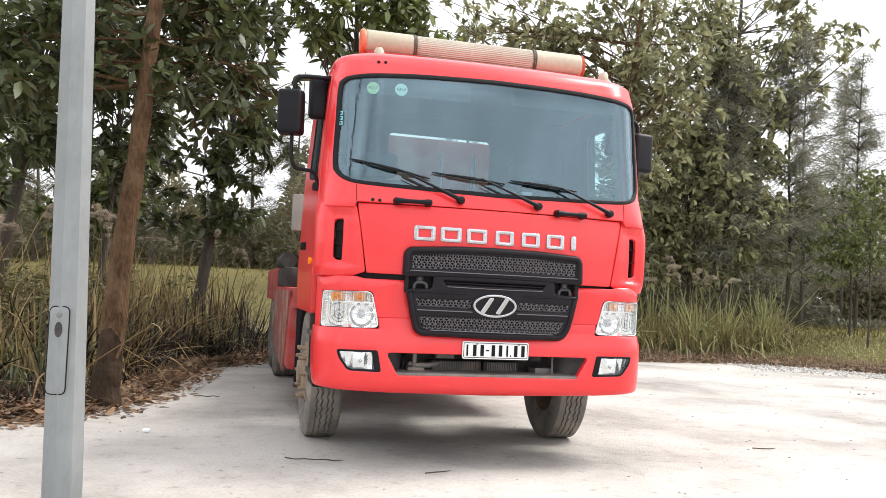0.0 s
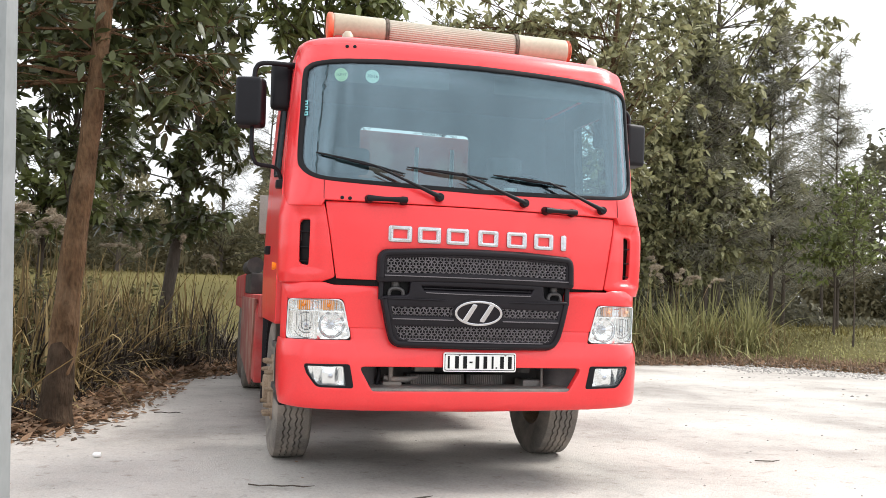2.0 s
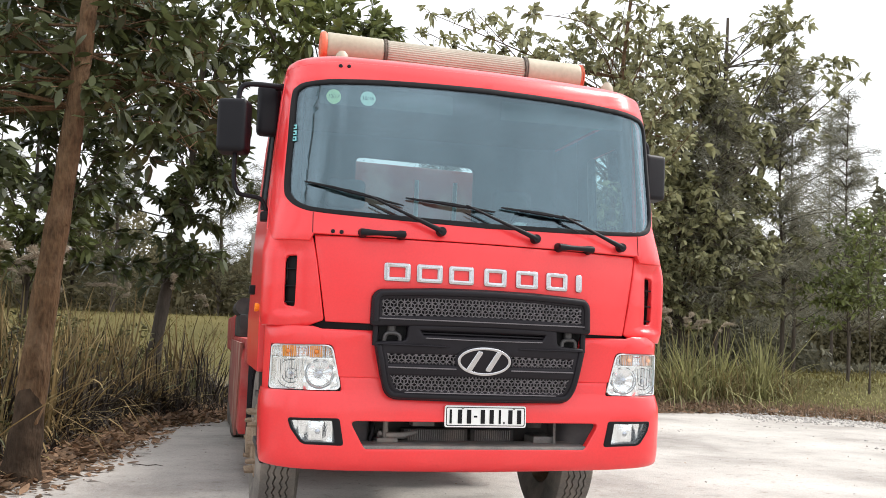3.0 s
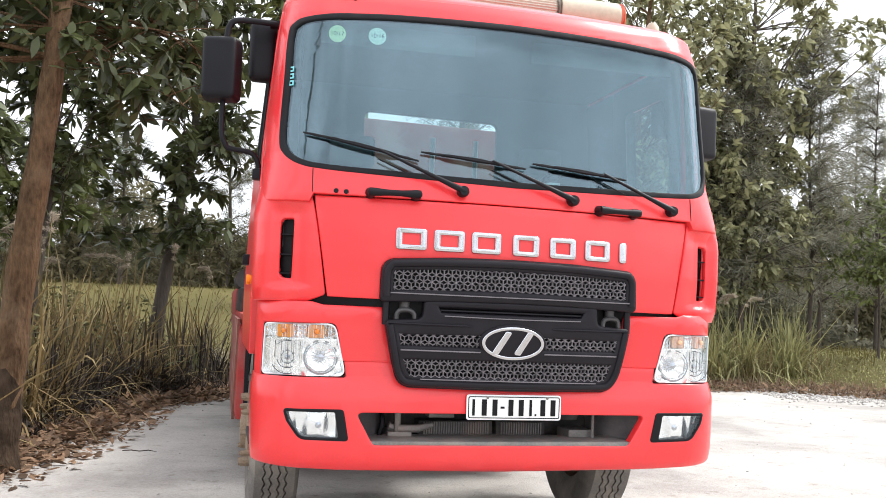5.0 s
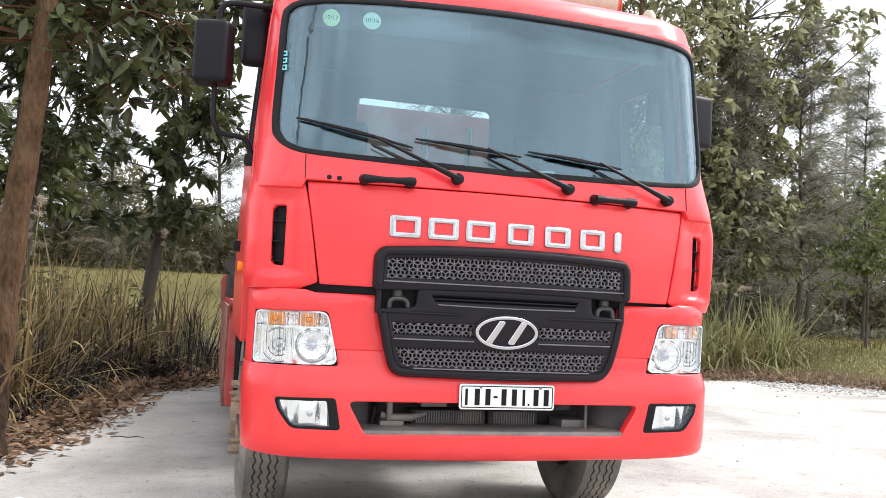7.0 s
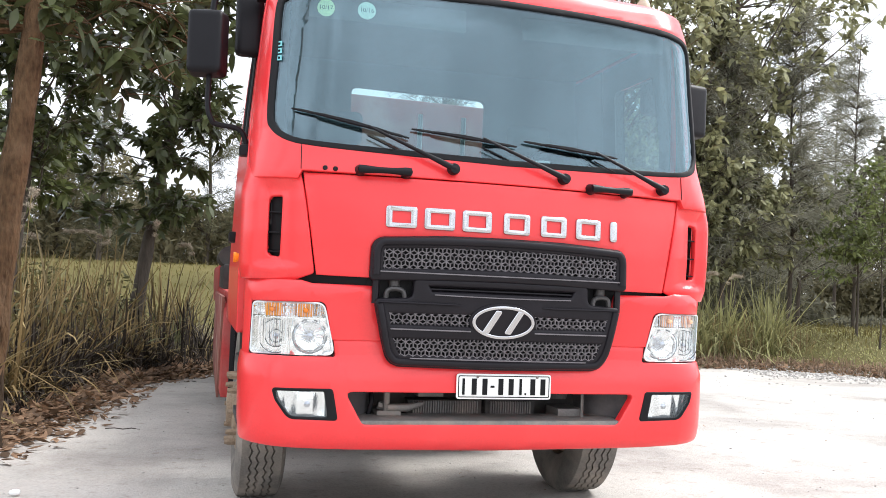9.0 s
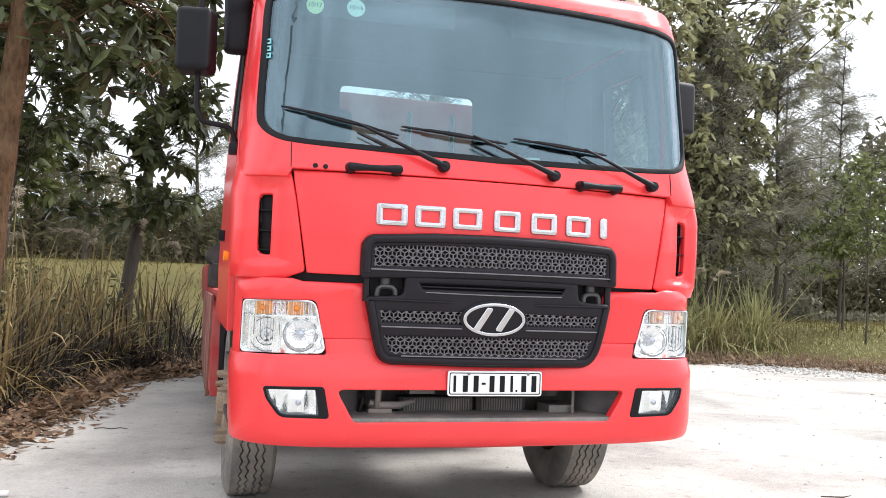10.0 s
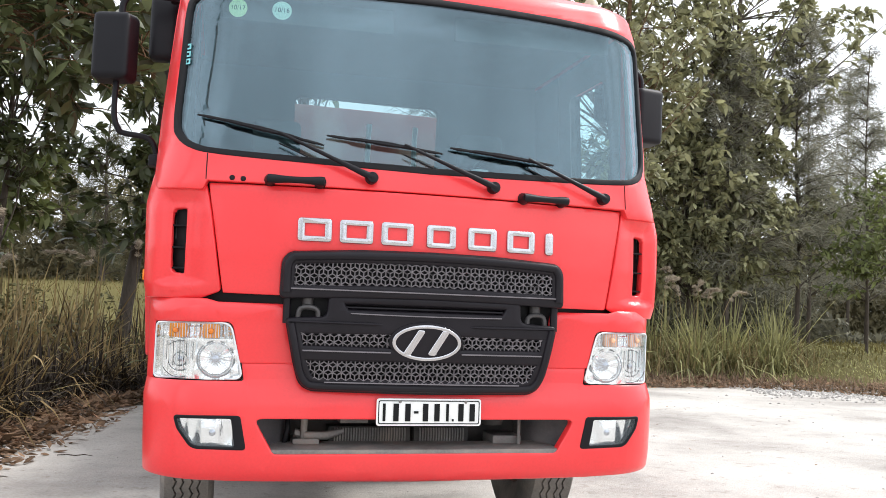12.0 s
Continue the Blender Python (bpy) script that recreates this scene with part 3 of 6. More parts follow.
def cab_shell():
    """Doors with windows, rear wall with window, roof, floor."""
    for s in (-1, 1):
        def bend(y, z, out=0.0, s=s):
            w = np.interp(z, [0.95, 1.3, 1.8, 2.1, 2.65, 2.8], [1.215, 1.225, 1.21, 1.195, 1.15, 1.125])
            return Vector((s * (w + out), y, z - LEAN_CAB * s * w * 0.7))
        bend_out = lambda p, s=s: Vector((s, 0, 0))
        class Side:
            def __call__(self, y, z, f=bend):
                return f(y, z)
            outward = staticmethod(bend_out)
        side = Side()
        win = rounded([(0.6, 2.6), (1.16, 2.6), (1.18, 2.06), (0.55, 1.99), (0.54, 2.2)], 0.05)
        door = part("door", sheet(rounded([(0.345, 2.75), (1.3, 2.75), (1.3, 1.02), (0.42, 1.02), (0.32, 1.3), (0.32, 1.75)], 0.03), side, [win], thick=0.05, edge=0.006, grid=0.1), RED, truck)
        g = part("window_glass", sheet(win, lambda y, z, f=bend: f(y, z, -0.02), thick=0.005, edge=0, grid=0.2), SIDEGLASS, door, "door window")
        g.visible_shadow = False
        rim = [bend(y, z, 0.002) for y, z in win]
        part("window_seal", tube(rim + rim[:1], 0.009, 6), RUBBER, door)
        reveal = [bend(0.83 + (y - 0.83) * k, 2.31 + (z - 2.31) * k, o) for k, o in ((0.978, -0.001), (0.968, -0.066)) for y, z in win]
        nw = len(win)
        part("window_reveal", (reveal, [(k, (k + 1) % nw, nw + (k + 1) % nw, nw + k) for k in range(nw)]), CABIN_DARK, door)
        rear = part("rear_quarter", sheet(rounded([(1.31, 2.75), (1.8, 2.75), (1.8, 1.02), (1.31, 1.02)], 0.02), side, thick=0.05, edge=0.006, grid=0.15), RED, truck)
        hd = part("door_handle", box(s * 1.225 - 0.03, s * 1.225 + 0.03, 1.08, 1.22, 1.5, 1.56, 0.012), BLACK, door)
        part("frame_lining", sheet(rounded([(0.36, 2.74), (1.3, 2.74), (1.3, 1.03), (0.45, 1.03)], 0.03), lambda y, z, f=bend: f(y, z, -0.06), [[(0.85 + (y - 0.85) * 0.93, 2.3 + (z - 2.3) * 0.91) for y, z in win]], thick=0.006, edge=0, grid=0), CABIN, door)
        part("quarter_lining", sheet(rounded([(1.3, 2.74), (1.76, 2.74), (1.76, 1.03), (1.3, 1.03)], 0.01), lambda y, z, f=bend: f(y, z, -0.06), thick=0.006, edge=0, grid=0), CABIN, rear)
        trim = part("door_lining", sheet(rounded([(0.36, 1.95), (1.28, 1.95), (1.28, 1.1), (0.45, 1.1)], 0.03), lambda y, z, f=bend: f(y, z, -0.07), thick=0.03, edge=0.006, grid=0.3), CABIN, door)
        # lower edge of the cab and wheel arch, with steps
        part("side_marker", lathe([(0.0, -0.02), (0.018, -0.016), (0.026, 0.0), (0.026, 0.012)], "x", 16, (s * 1.235, 0.43, 1.4)) if s > 0 else lathe([(0.026, -0.012), (0.026, 0.0), (0.018, 0.016), (0.0, 0.02)], "x", 16, (s * 1.235, 0.43, 1.4)), AMBER, truck, "amber side marker lamp")
    # rear wall with its window
    hole = rounded([(-0.5, 2.59), (0.43, 2.57), (0.43, 1.98), (-0.5, 1.98)], 0.06)
    wall = rounded([(-1.13, 2.78), (1.13, 2.78), (1.17, 1.05), (-1.17, 1.05)], 0.05)
    part("rear_wall", sheet(wall, lambda x, z: Vector((x, 1.76, z)), [hole], thick=0.05, edge=0.005, grid=0.3), CABIN, truck, "grey rear cab wall with a window")
    part("cab_floor", box(-1.1, 1.1, 0.36, 1.78, 1.0, 1.06, 0.01), DARKSTEEL, truck)
    # roof
    rings = []
    for z, w, f, b in ((2.785, 1.128, 0.045, 1.8), (2.81, 1.12, 0.065, 1.8), (2.836, 1.095, 0.1, 1.79), (2.858, 1.045, 0.16, 1.76), (2.874, 0.95, 0.26, 1.7), (2.886, 0.78, 0.42, 1.58), (2.892, 0.5, 0.65, 1.4)):
        r = 0.33 * w / 1.128
        ring = []
        for x in np.linspace(-(w - r), w - r, 9):
            ring.append((x, f + 0.09 * x * x))
        c = f + 0.09 * (w - r) ** 2
        for k in range(1, 9):
            t = k / 8 * math.pi / 2
            ring.append((w - r + r * math.sin(t), c + r * (1 - math.cos(t))))
        ring += [(w, b - 0.3), (w - 0.06, b), (-w + 0.06, b), (-w, b - 0.3)]
        for k in range(8, 0, -1):
            t = k / 8 * math.pi / 2
            ring.append((-(w - r) - r * math.sin(t), c + r * (1 - math.cos(t))))
        rings.append([Vector((x, y, z - (LEAN_CAB + 0.008 * (z > 2.8)) * x)) for x, y in ring])
    n = len(rings[0])
    verts = [p for ring in rings for p in ring]
    faces = [(i * n + k, i * n + (k + 1) % n, (i + 1) * n + (k + 1) % n, (i + 1) * n + k) for i in range(len(rings) - 1) for k in range(n)]
    faces.append(tuple((len(rings) - 1) * n + k for k in range(n)))
    base = len(verts)
    verts += [p - Vector((0, 0, 0.03)) for p in rings[0]]
    faces += [(base + (k + 1) % n, base + k, k, (k + 1) % n) for k in range(n)]
    part("roof", (verts, faces), RED, truck, smooth=60)
    part("headliner", sheet(rounded([(-1.05, 0.22), (1.05, 0.22), (1.05, 1.74), (-1.05, 1.74)], 0.1), lambda x, y: Vector((x, y, 2.76)), thick=0.02, edge=0, grid=0.4), CABIN, truck)


def lamps():
    for s in (-1, 1):
        sec = FENDER
        def m(pts, s=s):
            return [(s * sec.u(x, z), z) for x, z in pts]
        def lamp_bowl(u, z):
            x = abs(sec(u, z).x)
            if z > 1.122:
                return sec(u, z, -0.04 + 0.004 * math.sin(u * 260) + 0.004 * math.sin(z * 200))
            r = math.hypot(x - 0.9, z - 1.04)
            if x < 0.99:
                return sec(u, z, -0.03 - 0.018 * math.cos(min(r / 0.1, 1.5) * math.pi) + 0.005 * math.sin(math.atan2(z - 1.04, x - 0.9) * 9))
            return sec(u, z, -0.035 - 0.25 * (0.012 - (z - 1.035) ** 2) + 0.0045 * math.sin(x * 420))

        house = part("headlamp", sheet(m(headlamp_outline(0.0)), lamp_bowl, thick=0.02, edge=0.0, grid=0.006), REFLECT, truck, "clear rectangular headlamp with an amber strip")
        # rim wall of the lamp
        rim = [sec(u, z, 0.002) for u, z in m(headlamp_outline(-0.004))]
        deep = [sec(u, z, -0.06) for u, z in m(headlamp_outline(-0.004))]
        n = len(rim)
        part("lamp_wall", (rim + deep, [(k, (k + 1) % n, n + (k + 1) % n, n + k) for k in range(n)]), REFLECT, house)
        part("bezel", tube(rim + rim[:1], 0.0042, 6), CLEAR_RIB, house)
        part("lamp_gap", tube([sec(u, z, -0.004) for u, z in m(headlamp_outline(0.004))] + [sec(u, z, -0.004) for u, z in m(headlamp_outline(0.004))[:1]], 0.0028, 5), INK, house)
        lens = part("lens", sheet(m(headlamp_outline(-0.003)), lambda u, z: sec(u, z, 0.004), thick=0.004, edge=0, grid=0.04), CLEAR, house, "clear lamp lens")
        lens.visible_shadow = False
        # shelf between the indicator strip and the beams
        shelf = [sec(s * sec.u(x, 1.122), 1.122, o) for x in np.linspace(0.83, 1.15, 12) for o in (-0.004, -0.06)]
        part("shelf", (shelf + [p + Vector((0, 0, 0.006)) for p in shelf], [(2 * k, 2 * k + 1, 2 * k + 3, 2 * k + 2) for k in range(11)] + [(24 + 2 * k, 24 + 2 * k + 2, 24 + 2 * k + 3, 24 + 2 * k + 1) for k in range(11)] + [(2 * k, 2 * k + 2, 26 + 2 * k, 24 + 2 * k) for k in range(11)]), REFLECT, house)
        # ribs of the indicator
        for k in range(26):
            x = 0.845 + k * 0.0118
            part("rib", tube([sec(s * sec.u(x, 1.13), 1.13, -0.006), sec(s * sec.u(x, 1.19), 1.19, -0.006)], 0.0016, 4), CLEAR_RIB if k % 3 else BEZEL, house)
        for x, w in ((0.925, 0.036), (1.08, 0.036)):
            amb = rounded([(x - w, 1.187), (x + w, 1.187), (x + w, 1.132), (x - w, 1.132)], 0.01)
            part("indicator_reflector", sheet(m(amb), lambda u, z: sec(u, z, -0.018), thick=0.02, edge=0.003, grid=0.03), AMBER if s < 0 else PALE_AMBER, house, "amber indicator")
            p = sec(s * sec.u(x, 1.16), 1.16, -0.012)
            part("bulb", lathe([(0.0, -0.022), (0.01, -0.018), (0.014, -0.006), (0.012, 0.006)], "y", 14, p), BULB if s < 0 else PALE_AMBER, house, "amber bulb")
        # round main beam and the ribbed outer beam
        p = sec(s * sec.u(0.9, 1.04), 1.04, -0.02)
        part("beam_ring", lathe([(0.076, 0.03), (0.079, -0.004), (0.073, -0.012), (0.066, -0.002), (0.062, 0.02), (0.05, 0.045), (0.03, 0.06), (0.0, 0.066)], "y", 40, p), REFLECT, house)
        for k in range(24):
            t = 2 * math.pi * k / 24
            # every other flute is greyer, to paint light-dark contrast into the bowl
            part("beam_flute", tube([p + Vector((r * math.cos(t), o, r * math.sin(t))) for r, o in ((0.03, 0.056), (0.048, 0.042), (0.06, 0.018))], 0.0022, 4), CLEAR_RIB if k % 2 else BEZEL, house)
        part("beam_bulb", lathe([(0.0, -0.005), (0.016, 0.0), (0.022, 0.014), (0.022, 0.05)], "y", 18, p), CHROME, house)
        p2 = sec(s * sec.u(1.065, 1.035), 1.035, -0.03)
        part("outer_bulb", lathe([(0.0, -0.014), (0.012, -0.008), (0.014, 0.01), (0.014, 0.05)], "y", 14, p2), CHROME, house)
        # dark ring lines and flutes below draw the reflector's dark reflections
        part("ring_line", tube([p + Vector((0.079 * math.cos(t), -0.006, 0.079 * math.sin(t))) for t in np.linspace(0, 2 * math.pi, 33)], 0.0022, 5, False), BEZEL, house)
        part("ring_line", tube([p + Vector((0.05 * math.cos(t), 0.03, 0.05 * math.sin(t))) for t in np.linspace(0, 2 * math.pi, 33)], 0.0035, 5, False), BLACK, house)
        for k in range(11):
            x = 0.985 + k * 0.0145
            part("flute", tube([sec(s * sec.u(x, 0.99), 0.985 + 0.012 * abs(k - 5), -0.012), sec(s * sec.u(x, 1.11), 1.112, -0.012)], 0.0016, 4), LAMP_CONTRAST if k % 2 else CLEAR_RIB, house)
        for r, a0, a1 in ((0.078, 0.9, 2.3), (0.078, 3.6, 6.0), (0.05, 3.3, 5.9), (0.03, 0.3, 6.0)):
            part("ring_line", tube([p2 + Vector((r * math.cos(t), -0.004, r * math.sin(t))) for t in np.linspace(a0, a1, 17)], 0.0018, 5), LAMP_CONTRAST, house)
        # fog lamp
        out = fog_outline(0.0)
        fog = part("fog_lamp", sheet([(s * BUMPER.u(x, z), z) for x, z in out], lambda u, z: BUMPER(u, z, 0.004), [[(s * BUMPER.u(x, z), z) for x, z in fog_outline(0.02, True)]], thick=0.06, edge=0.004, grid=0.04), BLACK, truck, "fog lamp in a black frame")
        part("fog_reflector", sheet([(s * BUMPER.u(x, z), z) for x, z in fog_outline(0.018, True)], lambda u, z: BUMPER(u, z, -0.024 + 0.011 * math.cos((abs(BUMPER(u, z).x) - 0.91) * 34) * math.sin((z - 0.64) * 18) - 0.006 * abs(math.sin(u * 50))), thick=0.01, edge=0, grid=0.008), REFLECT, fog)
        q = BUMPER(s * BUMPER.u(0.9, 0.73), 0.73, -0.02)
        part("fog_bulb", lathe([(0.0, -0.008), (0.014, -0.004), (0.018, 0.01), (0.036, 0.016), (0.04, 0.03)], "y", 18, q), CHROME, fog)
        fl = part("fog_lens", sheet([(s * BUMPER.u(x, z), z) for x, z in fog_outline(0.019, True)], lambda u, z: BUMPER(u, z, 0.0), thick=0.004, edge=0, grid=0.05), CLEAR, fog, "clear fog lens")
        fl.visible_shadow = False


def fog_outline(g=0.0, inner=False):
    pts = [(0.79, 0.8), (1.062, 0.802), (1.045, 0.75), (0.985, 0.668), (0.762, 0.66)]
    if inner:
        pts = [(0.822, 0.794), (1.055, 0.796), (1.04, 0.75), (0.982, 0.674), (0.802, 0.667)]
    return rounded(pts, [0.015, 0.012, 0.05, 0.06, 0.012])


def recess_end(s):
    """Concave side wall of the bumper's opening."""
    pts = [(0.775, 0.02), (0.72, 0.06), (0.64, 0.13), (0.57, 0.22), (0.55, 0.34)]
    pts = curve_points([(x, y, 0) for x, y in pts], 4)
    v = [Vector((s * p.x, p.y, z)) for p in pts for z in (0.61, 0.82)]
    v += [p + Vector((s * 0.02, 0.01, 0)) for p in v]
    n = 2 * len(pts)
    return v, [(2 * k, 2 * k + 1, 2 * k + 3, 2 * k + 2) for k in range(len(pts) - 1)] + [(n + 2 * k, n + 2 * k + 2, n + 2 * k + 3, n + 2 * k + 1) for k in range(len(pts) - 1)]


def bumper():
    half = [(0, 0.93), (0.465, 0.93), (0.535, 0.962), (0.556, 1.022), (0.786, 1.022), (0.774, 0.955), (0.785, 0.945), (BUMPER.u(1.165, 0.945), 0.945), (BUMPER.side(0.4, 0.945), 0.945),
            (BUMPER.side(0.42, 0.8), 0.8), (BUMPER.side(0.42, 0.62), 0.62), (BUMPER.side(0.3, 0.57), 0.57), (BUMPER.side(0.2, 0.55), 0.55), (1.0, 0.532), (0.7, 0.515), (0, 0.503)]
    opening = rounded(mirrored([(0.74, 0.796), (0.645, 0.632)]), [0.03, 0.03, 0.03, 0.03])
    fogs = [[(s * BUMPER.u(x, z), z) for x, z in fog_outline(0)] for s in (-1, 1)]
    part("bumper", sheet(mirrored(half), BUMPER, [opening] + fogs, thick=0.05, edge=0.006, grid=0.04), RED, truck, "deep red front bumper")
    # the opening: grey tread lip, dark recess, cooler fins and brackets
    part("bumper_step", sheet(rounded([(-0.665, 0.653), (0.665, 0.653), (0.645, 0.63), (-0.645, 0.63)], 0.004), lambda u, z: BUMPER(u, z, -0.006), thick=0.2, edge=0.004, grid=0.1), STEEL, truck, "dusty grey tread lip")
    part("recess_side", sheet(rounded([(-0.8, 0.85), (0.8, 0.85), (0.75, 0.58), (-0.75, 0.58)], 0.01), lambda u, z: Vector((u, 0.34, z)), thick=0.01, edge=0, grid=0.2), DARKSTEEL, truck)
    part("recess_top", box(-0.76, 0.76, 0.02, 0.34, 0.8, 0.83, 0.004), DARKSTEEL, truck)
    part("recess_end", recess_end(-1), RECESS, truck)
    part("recess_end", recess_end(1), RECESS, truck)
    for x0, x1 in ((-0.36, -0.02), (0.04, 0.26)):
        cooler = part("oil_cooler", box(x0 - 0.02, x1 + 0.02, 0.2, 0.3, 0.66, 0.73, 0.004), DARKSTEEL, truck, "dark finned cooler")
        n = int((x1 - x0) / 0.0125)
        for k in range(n):
            x = x0 + (k + 0.5) * (x1 - x0) / n
            part("fin", box(x - 0.003, x + 0.003, 0.185, 0.205, 0.665, 0.725, 0), STEEL, cooler, smooth=0)
    part("tow_bracket", joined(tube([(-0.5, 0.14, 0.78), (-0.5, 0.14, 0.66)], 0.016, 8), tube([(-0.5, 0.13, 0.7), (-0.4, 0.13, 0.7), (-0.32, 0.16, 0.715)], [0.018, 0.02, 0.012], 8), tube([(-0.54, 0.16, 0.71), (-0.47, 0.16, 0.69)], 0.02, 6)), STEEL, truck, "dusty steel tow bracket")
    part("tow_block", box(-0.55, -0.43, 0.12, 0.3, 0.65, 0.685, 0.008), STEEL, truck)
    part("hose", tube(curve_points([(-0.58, 0.2, 0.8), (-0.57, 0.16, 0.74), (-0.585, 0.16, 0.66)], 5), 0.012, 8), BLACK, truck)
    part("upper_cooler", box(-0.33, -0.2, 0.2, 0.3, 0.745, 0.79, 0.004), STEEL, truck)
    part("tow_block", box(0.38, 0.52, 0.12, 0.3, 0.65, 0.7, 0.008), STEEL, truck)
    part("bracket_rod", tube([(0.5, 0.1, 0.8), (0.5, 0.1, 0.66)], 0.008, 6), STEEL, truck)
    part("bracket_cup", lathe([(0.05, -0.03), (0.055, 0.0), (0.03, 0.03), (0.0, 0.035)], "z", 16, (0.38, 0.15, 0.78)), DARKSTEEL, truck)
    # number plate, with plain bars for its writing
    plate = part("number_plate", sheet(rounded([(-0.19, 0.887), (0.282, 0.887), (0.282, 0.771), (-0.19, 0.771)], 0.012), lambda x, z: Vector((x - 0.012, -0.048, z - 0.004)), thick=0.006, edge=0.002, grid=0), WHITE, truck, "white number plate with black marks")
    o = rounded([(-0.184, 0.881), (0.276, 0.881), (0.276, 0.777), (-0.184, 0.777)], 0.01)
    i = rounded([(-0.180, 0.877), (0.272, 0.877), (0.272, 0.781), (-0.180, 0.781)], 0.008)
    part("plate_border", sheet(o, lambda x, z: Vector((x - 0.012, -0.05, z - 0.004)), [i], thick=0.002, edge=0, grid=0), INK, plate)
    for x, w, z0, z1 in ((-0.158, 0.015, 0.79, 0.867), (-0.105, 0.03, 0.79, 0.867), (-0.052, 0.03, 0.79, 0.867), (-0.014, 0.024, 0.824, 0.834), (0.028, 0.03, 0.79, 0.867),
                         (0.08, 0.03, 0.79, 0.867), (0.128, 0.015, 0.79, 0.867), (0.153, 0.01, 0.79, 0.8), (0.19, 0.03, 0.79, 0.867), (0.242, 0.03, 0.79, 0.867)):
        part("plate_mark", box(x - 0.012 - w * 0.4, x - 0.012 + w * 0.4, -0.0525, -0.049, z0 - 0.004, z1 - 0.004, 0), INK, plate, smooth=0)
    for x in (-0.1, 0.2):
        part("plate_bolt", lathe([(0.0, -0.006), (0.005, -0.005), (0.007, 0.0), (0.007, 0.01)], "y", 10, (x, -0.05, 0.871)), STEEL, plate)


RECESS = material("dusty_grey_plastic", (0.07, 0.066, 0.07), 0.7, vary=0.25, scale=6, fine=90, bump=0.15, dirt=(0.3, 0.27, 0.25), dirt_amount=0.5)
BEZEL = material("grey_lamp_bezel", (0.34, 0.335, 0.33), 0.35, vary=0.1, bump=0)
# dark tone for the reflections drawn as lines inside the headlamps
LAMP_CONTRAST = material("lamp_contrast_dark", (0.05, 0.05, 0.052), 0.3, vary=0.1, bump=0)
CLEAR_RIB = material("pale_rib_plastic", (0.75, 0.77, 0.78), 0.2, vary=0.05, bump=0)
PALE_AMBER = material("pale_peach_plastic", (0.9, 0.5, 0.3), 0.25, vary=0.1, scale=30, bump=0.1)
BULB = material("deep_amber_bulb", (0.7, 0.2, 0.02), 0.2, vary=0.1, scale=30, bump=0.05)


# ---- truck: grille ----
LATCH = material("grimy_latch_steel", (0.07, 0.066, 0.066), 0.5, metal=0.3, vary=0.3, scale=12, fine=90, bump=0.2)


def lattice(poly, z_mid, rows, pitch, out):
    """Star lattice of bars inside an outline, as (verts, faces)."""
    h = pitch / math.sqrt(3)
    def inside(x, z):
        c = False
        for k in range(len(poly)):
            (x1, z1), (x2, z2) = poly[k - 1], poly[k]
            if (z1 > z) != (z2 > z) and x < (x2 - x1) * (z - z1) / (z2 - z1) + x1:
                c = not c
        return c
    bars = set()
    for j in range(-rows, rows + 1):
        for i in range(-19, 20):
            cx, cz = (i + (j % 2) * 0.5) * pitch, z_mid + j * 1.5 * h
            ring = [(round(cx + h * math.sin(k * math.pi / 3), 4), round(cz + h * math.cos(k * math.pi / 3), 4)) for k in range(6)]
            for k in range(6):
                bars.add(tuple(sorted((ring[k], ring[(k + 1) % 6]))))
            for k in (0, 2, 4):
                bars.add(tuple(sorted(((round(cx, 4), round(cz, 4)), ring[k]))))
    pieces = []
    for a, b in sorted(bars):
        mx, mz = (a[0] + b[0]) / 2, (a[1] + b[1]) / 2
        if not inside(mx, mz):
            continue
        d = Vector((b[0] - a[0], b[1] - a[1]))
        d.normalize()
        nx, nz = -d.y * 0.0023, d.x * 0.0023
        v = []
        for (x, z) in (a, b):
            for sx, o in ((1, -0.012), (0.75, 0.004), (-0.75, 0.004), (-1, -0.012)):
                v.append(GRILLES(x + sx * nx, z + sx * nz, out + o))
        pieces.append((v, [(0, 1, 5, 4), (1, 2, 6, 5), (2, 3, 7, 6)]))
    return joined(*pieces)


def grille_depth(x, z):
    """The lower grille bulges towards its foot and rolls in at the rim."""
    return 0.012 * math.sin(min(max((1.2 - z) / 0.28, 0), 1) * math.pi)


